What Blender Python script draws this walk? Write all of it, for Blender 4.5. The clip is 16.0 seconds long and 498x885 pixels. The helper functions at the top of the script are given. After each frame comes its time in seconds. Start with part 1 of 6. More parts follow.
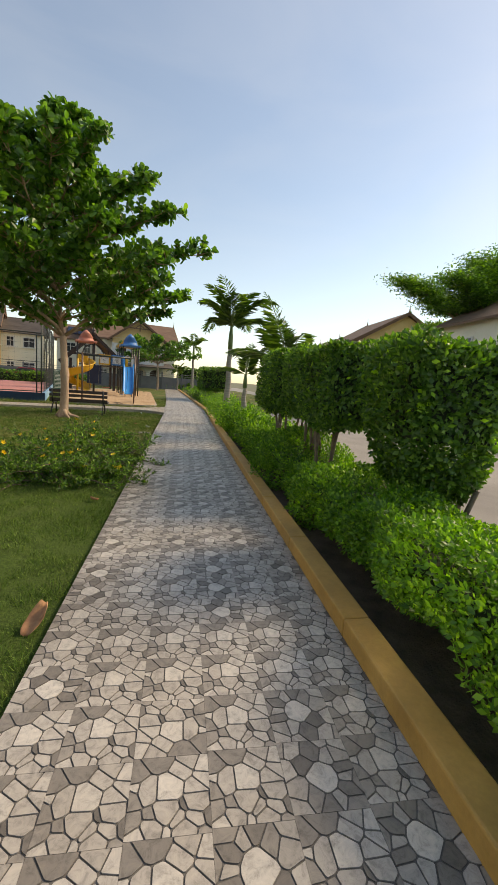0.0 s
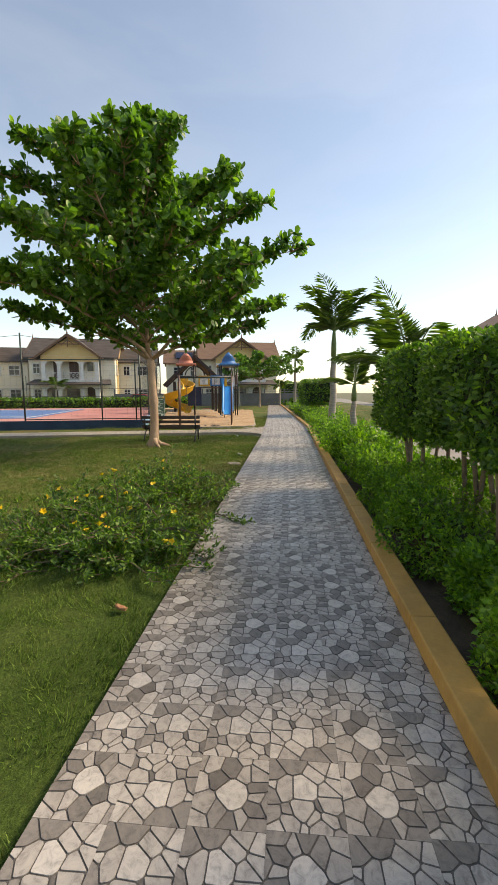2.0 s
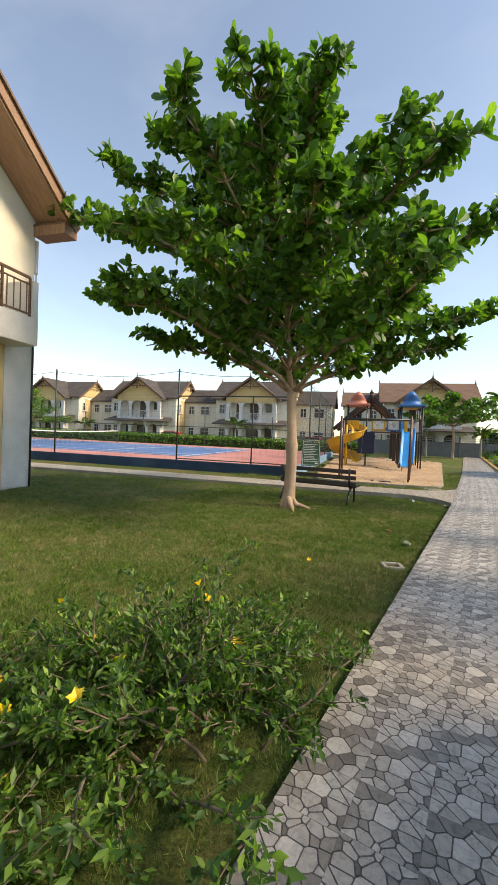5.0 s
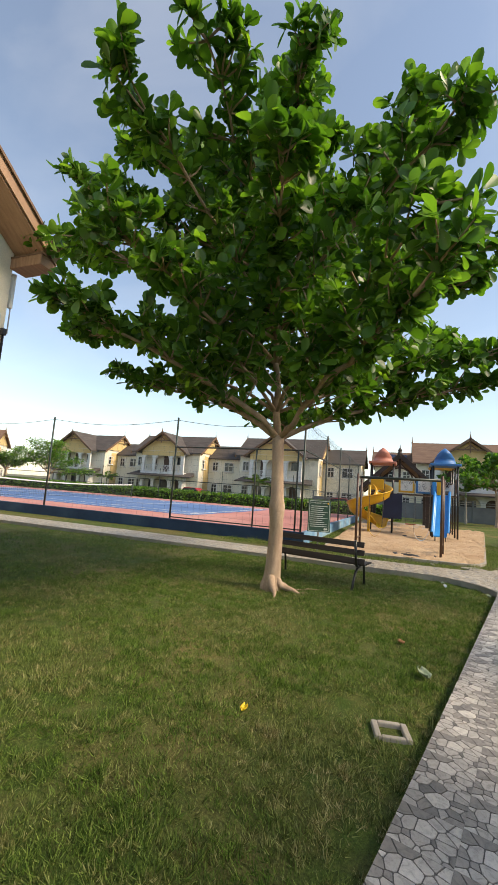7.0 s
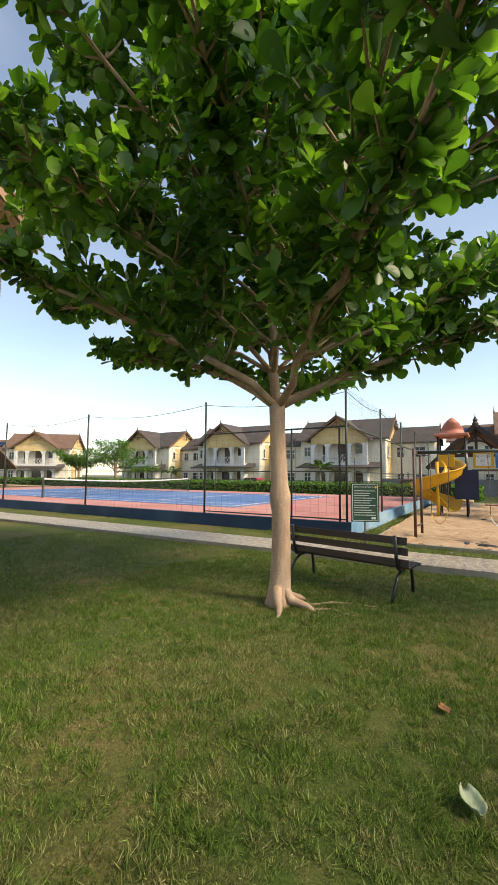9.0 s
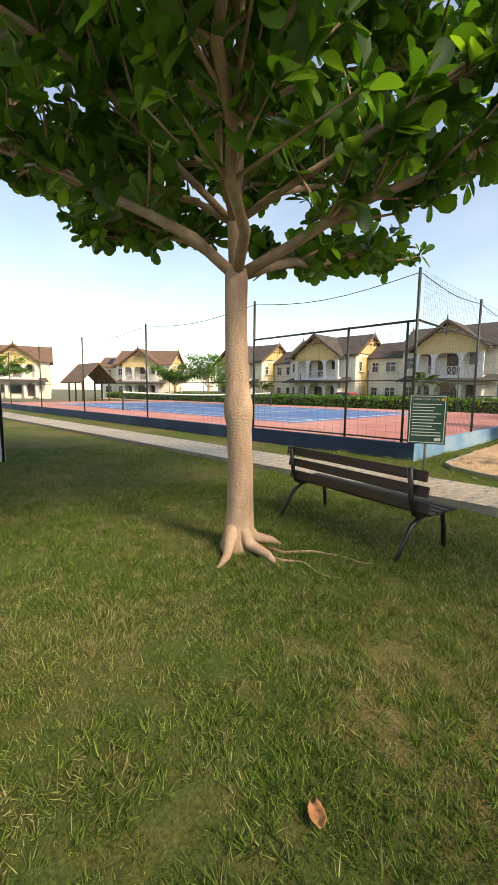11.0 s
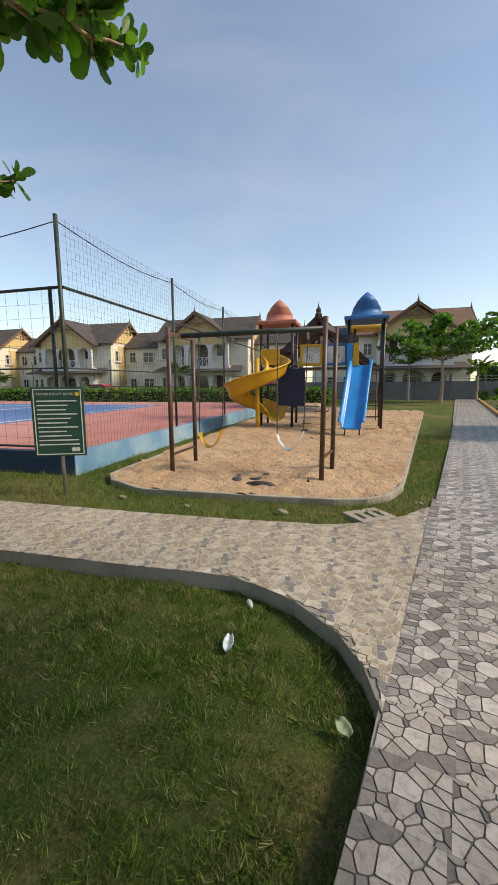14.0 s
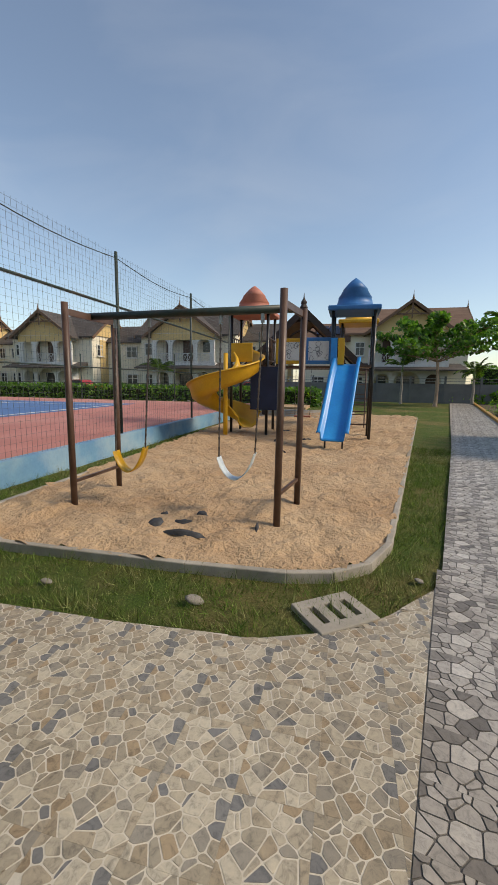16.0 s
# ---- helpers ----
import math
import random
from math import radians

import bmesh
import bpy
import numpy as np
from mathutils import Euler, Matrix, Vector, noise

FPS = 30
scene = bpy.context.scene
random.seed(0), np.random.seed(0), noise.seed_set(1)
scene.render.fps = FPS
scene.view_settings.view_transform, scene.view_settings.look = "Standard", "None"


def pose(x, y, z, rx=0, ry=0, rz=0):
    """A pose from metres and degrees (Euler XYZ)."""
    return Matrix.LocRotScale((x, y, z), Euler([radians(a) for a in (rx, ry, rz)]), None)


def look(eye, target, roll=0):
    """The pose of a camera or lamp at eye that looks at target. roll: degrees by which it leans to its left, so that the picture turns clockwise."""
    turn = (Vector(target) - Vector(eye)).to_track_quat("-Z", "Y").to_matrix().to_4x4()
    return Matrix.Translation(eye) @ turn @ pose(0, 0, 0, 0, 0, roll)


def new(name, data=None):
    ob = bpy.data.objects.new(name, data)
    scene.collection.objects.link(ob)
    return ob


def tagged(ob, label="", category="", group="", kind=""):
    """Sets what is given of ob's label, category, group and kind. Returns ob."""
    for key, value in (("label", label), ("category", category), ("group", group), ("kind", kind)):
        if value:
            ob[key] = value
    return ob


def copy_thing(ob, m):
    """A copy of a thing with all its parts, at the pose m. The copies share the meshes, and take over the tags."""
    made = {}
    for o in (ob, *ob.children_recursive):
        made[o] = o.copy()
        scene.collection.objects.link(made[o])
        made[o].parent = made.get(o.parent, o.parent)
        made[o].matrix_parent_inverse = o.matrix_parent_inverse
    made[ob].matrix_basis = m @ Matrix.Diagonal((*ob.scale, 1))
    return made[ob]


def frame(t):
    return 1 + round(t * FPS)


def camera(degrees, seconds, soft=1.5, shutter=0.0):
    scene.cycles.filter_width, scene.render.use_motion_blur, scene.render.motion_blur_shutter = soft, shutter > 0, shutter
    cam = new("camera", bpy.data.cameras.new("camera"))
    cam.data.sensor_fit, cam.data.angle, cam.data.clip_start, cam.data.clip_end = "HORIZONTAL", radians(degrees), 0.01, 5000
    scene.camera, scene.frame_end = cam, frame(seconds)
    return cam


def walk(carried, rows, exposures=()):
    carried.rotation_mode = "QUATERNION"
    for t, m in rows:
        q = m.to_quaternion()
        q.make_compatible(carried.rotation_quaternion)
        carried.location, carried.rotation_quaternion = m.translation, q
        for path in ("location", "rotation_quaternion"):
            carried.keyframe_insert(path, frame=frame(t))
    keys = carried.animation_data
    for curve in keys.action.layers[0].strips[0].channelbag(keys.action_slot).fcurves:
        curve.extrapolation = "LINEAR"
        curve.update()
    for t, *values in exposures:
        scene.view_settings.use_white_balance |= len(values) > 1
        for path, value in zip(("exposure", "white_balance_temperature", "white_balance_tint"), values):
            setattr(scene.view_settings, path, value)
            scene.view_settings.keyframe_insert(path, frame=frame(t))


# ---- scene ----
cam = camera(63.0, 16.0)
PATH = [
    (0, (-0.205, 1.604, 1.465), (0.207, 3.541, 1.179), 4.2),
    (0.5, (0.004, 2.062, 1.513), (0.365, 4.008, 1.23), 4.9),
    (1, (0.048, 2.586, 1.516), (0.446, 4.53, 1.266), 1.9),
    (1.5, (0.106, 3.159, 1.543), (0.308, 5.132, 1.286), 1.6),
    (2, (0.114, 3.767, 1.545), (0.006, 5.749, 1.303), -0.2),
    (2.5, (0.151, 4.349, 1.557), (-0.318, 6.282, 1.348), -0.8),
    (3, (0.145, 4.927, 1.632), (-0.559, 6.787, 1.416), 0.1),
    (3.5, (0.147, 5.566, 1.57), (-0.598, 7.41, 1.366), -0.0),
    (4, (0.135, 6.165, 1.6), (-0.752, 7.947, 1.403), 1.7),
    (4.2, (0.089, 6.412, 1.608), (-0.785, 8.201, 1.422), 1.4),
    (6.3, (0.033, 9.147, 1.492), (-1.058, 10.808, 1.722), 4.7),
    (6.5, (0.018, 9.358, 1.516), (-1.053, 11.031, 1.751), 5.2),
    (7, (0.024, 9.727, 1.586), (-1.067, 11.387, 1.819), 4.1),
    (7.5, (-0.064, 10.187, 1.585), (-1.325, 11.725, 1.799), 4.4),
    (8, (-0.079, 10.757, 1.587), (-1.333, 12.299, 1.813), 3.9),
    (8.5, (-0.042, 11.285, 1.612), (-1.328, 12.8, 1.836), 2.4),
    (10.8, (-0.131, 13.796, 1.485), (-1.793, 14.884, 1.252), -0.3),
    (11, (-0.141, 14.074, 1.482), (-1.811, 15.145, 1.23), 0.6),
    (11.5, (-0.095, 14.672, 1.46), (-1.694, 15.824, 1.117), 1.0),
    (12, (-0.089, 15.148, 1.465), (-1.681, 16.303, 1.1), 0.8),
    (12.5, (-0.064, 15.802, 1.511), (-1.347, 17.295, 1.158), 0.5),
    (13, (-0.001, 16.296, 1.517), (-1.213, 17.852, 1.187), -0.5),
    (13.5, (-0.007, 16.806, 1.524), (-0.978, 18.528, 1.221), 0.5),
    (14, (-0.005, 17.309, 1.491), (-0.911, 19.068, 1.2), -0.4),
    (14.5, (-0.058, 17.8, 1.501), (-0.957, 19.563, 1.212), 1.0),
    (15, (-0.107, 18.361, 1.512), (-0.979, 20.138, 1.226), 0.8),
    (15.5, (-0.148, 18.828, 1.53), (-1.034, 20.596, 1.235), 0.8),
    (16, (-0.239, 19.316, 1.535), (-1.112, 21.09, 1.235), 0.8),
]
EXPOSURES = [(0.0, 0.66, 8100, 10), (2.0, 0.9, 8000, 11), (3.5, 1.02, 7700, 11), (7.0, 0.92, 7500, 10), (8.5, 0.98, 7500, 10),
             (11.5, 1.06, 7900, 11), (13.0, 0.8, 7600, 11), (14.5, 0.48, 7100, 10), (16.0, 0.28, 7000, 9)]
walk(cam, [(t, look(eye, target, roll)) for t, eye, target, roll in PATH], EXPOSURES)

# ---- light: a low hazy sun over the road side, blue sky ----
SUN_DIR = Vector((0.74, 0.20, 0.64)).normalized()
world = bpy.data.worlds.new("sky")
scene.world = world
world.use_nodes = True
wn = world.node_tree
sky = wn.nodes.new("ShaderNodeTexSky")
sky.sky_type, sky.sun_disc = "NISHITA", False
sky.sun_elevation = math.asin(SUN_DIR.z)
sky.sun_rotation = math.atan2(SUN_DIR.x, SUN_DIR.y)
sky.air_density, sky.dust_density, sky.ozone_density = 1.0, 0.5, 1.3
# thin high cloud: faint streaks over the blue
wtc, wmap, wcl = wn.nodes.new("ShaderNodeTexCoord"), wn.nodes.new("ShaderNodeMapping"), wn.nodes.new("ShaderNodeTexNoise")
wmap.inputs["Scale"].default_value = (1.2, 2.6, 4.0)
wcl.inputs["Scale"].default_value, wcl.inputs["Detail"].default_value, wcl.inputs["Distortion"].default_value = 1.6, 7, 0.6
wrp = wn.nodes.new("ShaderNodeValToRGB")
wrp.color_ramp.elements[0].position, wrp.color_ramp.elements[0].color = 0.40, (0.06, 0.06, 0.06, 1)
wrp.color_ramp.elements[1].position, wrp.color_ramp.elements[1].color = 0.78, (0.2, 0.2, 0.2, 1)
wmx = wn.nodes.new("ShaderNodeMix")
wmx.data_type = "RGBA"
wmx.inputs[7].default_value = (4.6, 4.8, 5.2, 1)
wn.links.new(wtc.outputs["Generated"], wmap.inputs[0])
wn.links.new(wmap.outputs[0], wcl.inputs["Vector"])
wn.links.new(wcl.outputs[0], wrp.inputs[0])
wn.links.new(wrp.outputs[0], wmx.inputs[0])
wn.links.new(sky.outputs[0], wmx.inputs[6])
wn.links.new(wmx.outputs[2], wn.nodes["Background"].inputs[0])
wn.nodes["Background"].inputs[1].default_value = 0.135
sun = new("sun", bpy.data.lights.new("sun", "SUN"))
sun.data.energy, sun.data.angle, sun.data.color = 2.9, radians(16.0), (1.0, 0.87, 0.71)
sun.matrix_world = look(SUN_DIR * 60, (0, 0, 0))


# ---- materials ----
def ramp(nt, fac, stops):
    r = nt.nodes.new("ShaderNodeValToRGB")
    e = r.color_ramp.elements
    while len(e) < len(stops):
        e.new(0.5)
    for el, (p, c) in zip(e, stops):
        el.position, el.color = p, (*c, 1)
    nt.links.new(fac, r.inputs[0])
    return r.outputs[0]


def tex_noise(nt, scale, detail=4.0, rough=0.6, coord="Object", stretch=None):
    tc = nt.nodes.new("ShaderNodeTexCoord")
    n = nt.nodes.new("ShaderNodeTexNoise")
    n.inputs["Scale"].default_value, n.inputs["Detail"].default_value = scale, detail
    n.inputs["Roughness"].default_value = rough
    src = tc.outputs[coord]
    if stretch:
        mp = nt.nodes.new("ShaderNodeMapping")
        mp.inputs["Scale"].default_value = stretch
        nt.links.new(src, mp.inputs[0])
        src = mp.outputs[0]
    nt.links.new(src, n.inputs["Vector"])
    return n.outputs[0]


def mixed(nt, fac, a, b, how="MIX"):
    m = nt.nodes.new("ShaderNodeMix")
    m.data_type, m.blend_type = "RGBA", how
    for sock, v in ((m.inputs[0], fac), (m.inputs[6], a), (m.inputs[7], b)):
        if hasattr(v, "is_linked"):
            nt.links.new(v, sock)
        elif isinstance(v, (int, float)):
            sock.default_value = v
        else:
            sock.default_value = (*v, 1)
    return m.outputs[2]


def material(name, dark, light, scale=6.0, rough=0.7, bump=0.15, fine=60.0, metal=0.0, stains=None, stretch=None,
             island=0.0, spec=0.5, thin=0.0, obj_random=0.0, bump_dist=0.01):
    """Two-scale noise between two colours, with relief; stains: (colour, amount); island: spread of value by piece."""
    mat = bpy.data.materials.new(name)
    mat.use_nodes = True
    nt = mat.node_tree
    b = nt.nodes["Principled BSDF"]
    big = tex_noise(nt, scale, 5, 0.6, "Object", stretch)
    col = ramp(nt, big, [(0.3, dark), (0.7, light)])
    small = tex_noise(nt, fine, 3, 0.7)
    col = mixed(nt, 0.35, col, ramp(nt, small, [(0.3, (0.55, 0.55, 0.55)), (0.75, (1.0, 1.0, 1.0))]), "MULTIPLY")
    if stains:
        st = tex_noise(nt, scale * 0.27, 6, 0.65)
        m = ramp(nt, st, [(0.48, (0, 0, 0)), (0.68, (stains[1],) * 3)])
        col = mixed(nt, m, col, stains[0])
    for amount, node, out in ((island, "ShaderNodeNewGeometry", "Random Per Island"), (obj_random, "ShaderNodeObjectInfo", "Random")):
        if amount:
            g = nt.nodes.new(node)
            v = ramp(nt, g.outputs[out], [(0.0, (1 - amount,) * 3), (1.0, (1.0,) * 3)])
            col = mixed(nt, 1.0, col, v, "MULTIPLY")
    nt.links.new(col, b.inputs["Base Color"])
    b.inputs["Roughness"].default_value, b.inputs["Metallic"].default_value = rough, metal
    b.inputs["Specular IOR Level"].default_value = spec
    if bump:
        bp = nt.nodes.new("ShaderNodeBump")
        bp.inputs["Strength"].default_value, bp.inputs["Distance"].default_value = bump, bump_dist
        nt.links.new(small, bp.inputs["Height"])
        nt.links.new(bp.outputs[0], b.inputs["Normal"])
    return mat


def leaf_material(name, dark, mid, light, rough=0.42, through_light=0.35, tint=(0.30, 0.52, 0.03)):
    """Leaves: value by leaf, gloss, and light passing through the blade."""
    mat = bpy.data.materials.new(name)
    mat.use_nodes = True
    nt = mat.node_tree
    b = nt.nodes["Principled BSDF"]
    g = nt.nodes.new("ShaderNodeNewGeometry")
    col = ramp(nt, g.outputs["Random Per Island"], [(0.0, dark), (0.55, mid), (0.93, light), (1.0, tint)])
    patch = tex_noise(nt, 1.4, 2)
    col = mixed(nt, 0.5, col, ramp(nt, patch, [(0.3, (0.6, 0.66, 0.5)), (0.7, (1.0, 1.0, 1.0))]), "MULTIPLY")
    nt.links.new(col, b.inputs["Base Color"])
    b.inputs["Roughness"].default_value = rough
    tr = nt.nodes.new("ShaderNodeBsdfTranslucent")
    nt.links.new(mixed(nt, 1.0, col, (1.9, 2.1, 0.7), "MULTIPLY"), tr.inputs[0])
    mx = nt.nodes.new("ShaderNodeMixShader")
    mx.inputs[0].default_value = through_light
    nt.links.new(b.outputs[0], mx.inputs[1])
    nt.links.new(tr.outputs[0], mx.inputs[2])
    nt.links.new(mx.outputs[0], nt.nodes["Material Output"].inputs[0])
    return mat


def tone_material(name, stops, rough=0.34, vein=(0.5, 0.5, 0.5)):
    """Printed stones of a tile: the stone's tone comes with the mesh; veins and dirt on top."""
    mat = bpy.data.materials.new(name)
    mat.use_nodes = True
    nt = mat.node_tree
    b = nt.nodes["Principled BSDF"]
    at = nt.nodes.new("ShaderNodeAttribute")
    at.attribute_name = "tone"
    col = ramp(nt, at.outputs["Fac"], stops)
    tcw = nt.nodes.new("ShaderNodeNewGeometry")
    vn = nt.nodes.new("ShaderNodeTexNoise")
    vn.inputs["Scale"].default_value, vn.inputs["Detail"].default_value, vn.inputs["Roughness"].default_value = 24.0, 7, 0.74
    vn.inputs["Distortion"].default_value = 0.8
    nt.links.new(tcw.outputs["Position"], vn.inputs["Vector"])
    v = vn.outputs[0]
    col = mixed(nt, 0.9, col, ramp(nt, v, [(0.32, vein), (0.5, (0.95, 0.95, 0.95)), (0.72, (1.22, 1.2, 1.15))]), "MULTIPLY")
    wnz = nt.nodes.new("ShaderNodeTexNoise")
    wnz.inputs["Scale"].default_value, wnz.inputs["Detail"].default_value = 0.8, 6
    nt.links.new(tcw.outputs["Position"], wnz.inputs["Vector"])
    col = mixed(nt, 0.8, col, ramp(nt, wnz.outputs[0], [(0.32, (0.72, 0.68, 0.62)), (0.6, (1, 1, 1))]), "MULTIPLY")
    nt.links.new(col, b.inputs["Base Color"])
    nt.links.new(ramp(nt, v, [(0.3, (rough + 0.2,) * 3), (0.7, (rough,) * 3)]), b.inputs["Roughness"])
    bp = nt.nodes.new("ShaderNodeBump")
    bp.inputs["Strength"].default_value, bp.inputs["Distance"].default_value = 0.2, 0.004
    nt.links.new(v, bp.inputs["Height"])
    nt.links.new(bp.outputs[0], b.inputs["Normal"])
    return mat


def lush(nt):
    """The watered grass before the shrub has no dry blades."""
    tc, sp_ = nt.nodes.new("ShaderNodeTexCoord"), nt.nodes.new("ShaderNodeSeparateXYZ")
    nt.links.new(tc.outputs["Object"], sp_.inputs[0])
    mr = nt.nodes.new("ShaderNodeMapRange")
    for k_, v in (("From Min", 6.5), ("From Max", 10.5), ("To Min", 0.12), ("To Max", 1.0)):
        mr.inputs[k_].default_value = v
    nt.links.new(sp_.outputs["Y"], mr.inputs["Value"])
    return mr.outputs[0]


def grass_material():
    """Blades: green with straw-coloured clumps, by patch and by blade."""
    mat = bpy.data.materials.new("grass_blade")
    mat.use_nodes = True
    nt = mat.node_tree
    b = nt.nodes["Principled BSDF"]
    g = nt.nodes.new("ShaderNodeNewGeometry")
    green = ramp(nt, g.outputs["Random Per Island"], [(0.0, (0.035, 0.07, 0.013)), (0.55, (0.09, 0.175, 0.025)), (1.0, (0.24, 0.35, 0.07))])
    straw = ramp(nt, g.outputs["Random Per Island"], [(0.0, (0.11, 0.1, 0.036)), (0.5, (0.3, 0.26, 0.11)), (1.0, (0.6, 0.52, 0.3))])
    big, mid = tex_noise(nt, 0.55, 3, 0.6), tex_noise(nt, 7.5, 5, 0.75)
    mask = mixed(nt, 0.6, ramp(nt, big, [(0.46, (0, 0, 0)), (0.68, (1, 1, 1))]), ramp(nt, mid, [(0.49, (0, 0, 0)), (0.61, (1, 1, 1))]))
    mask = mixed(nt, 1.0, mask, lush(nt), "MULTIPLY")
    col = mixed(nt, mask, green, straw)
    nt.links.new(col, b.inputs["Base Color"])
    b.inputs["Roughness"].default_value = 0.75
    b.inputs["Specular IOR Level"].default_value = 0.2
    tr = nt.nodes.new("ShaderNodeBsdfTranslucent")
    nt.links.new(col, tr.inputs[0])
    mx = nt.nodes.new("ShaderNodeMixShader")
    mx.inputs[0].default_value = 0.35
    nt.links.new(b.outputs[0], mx.inputs[1])
    nt.links.new(tr.outputs[0], mx.inputs[2])
    nt.links.new(mx.outputs[0], nt.nodes["Material Output"].inputs[0])
    return mat


def lawn_material():
    mat = bpy.data.materials.new("lawn")
    mat.use_nodes = True
    nt = mat.node_tree
    b = nt.nodes["Principled BSDF"]
    fine = tex_noise(nt, 55.0, 5, 0.75)
    mid = tex_noise(nt, 5.0, 5, 0.6)
    big = tex_noise(nt, 0.42, 3, 0.55)
    green = ramp(nt, fine, [(0.3, (0.025, 0.042, 0.01)), (0.55, (0.065, 0.11, 0.02)), (0.8, (0.16, 0.215, 0.05))])
    dry = ramp(nt, fine, [(0.3, (0.07, 0.06, 0.022)), (0.6, (0.22, 0.175, 0.072)), (0.85, (0.42, 0.34, 0.18))])
    mask = mixed(nt, 0.45, ramp(nt, big, [(0.46, (0, 0, 0)), (0.62, (1, 1, 1))]), ramp(nt, mid, [(0.4, (0, 0, 0)), (0.7, (1, 1, 1))]))
    mask = mixed(nt, 1.0, mask, lush(nt), "MULTIPLY")
    nt.links.new(mixed(nt, mask, green, dry), b.inputs["Base Color"])
    b.inputs["Roughness"].default_value = 0.9
    b.inputs["Specular IOR Level"].default_value = 0.15
    bp = nt.nodes.new("ShaderNodeBump")
    bp.inputs["Strength"].default_value, bp.inputs["Distance"].default_value = 0.8, 0.03
    nt.links.new(fine, bp.inputs["Height"])
    nt.links.new(bp.outputs[0], b.inputs["Normal"])
    return mat


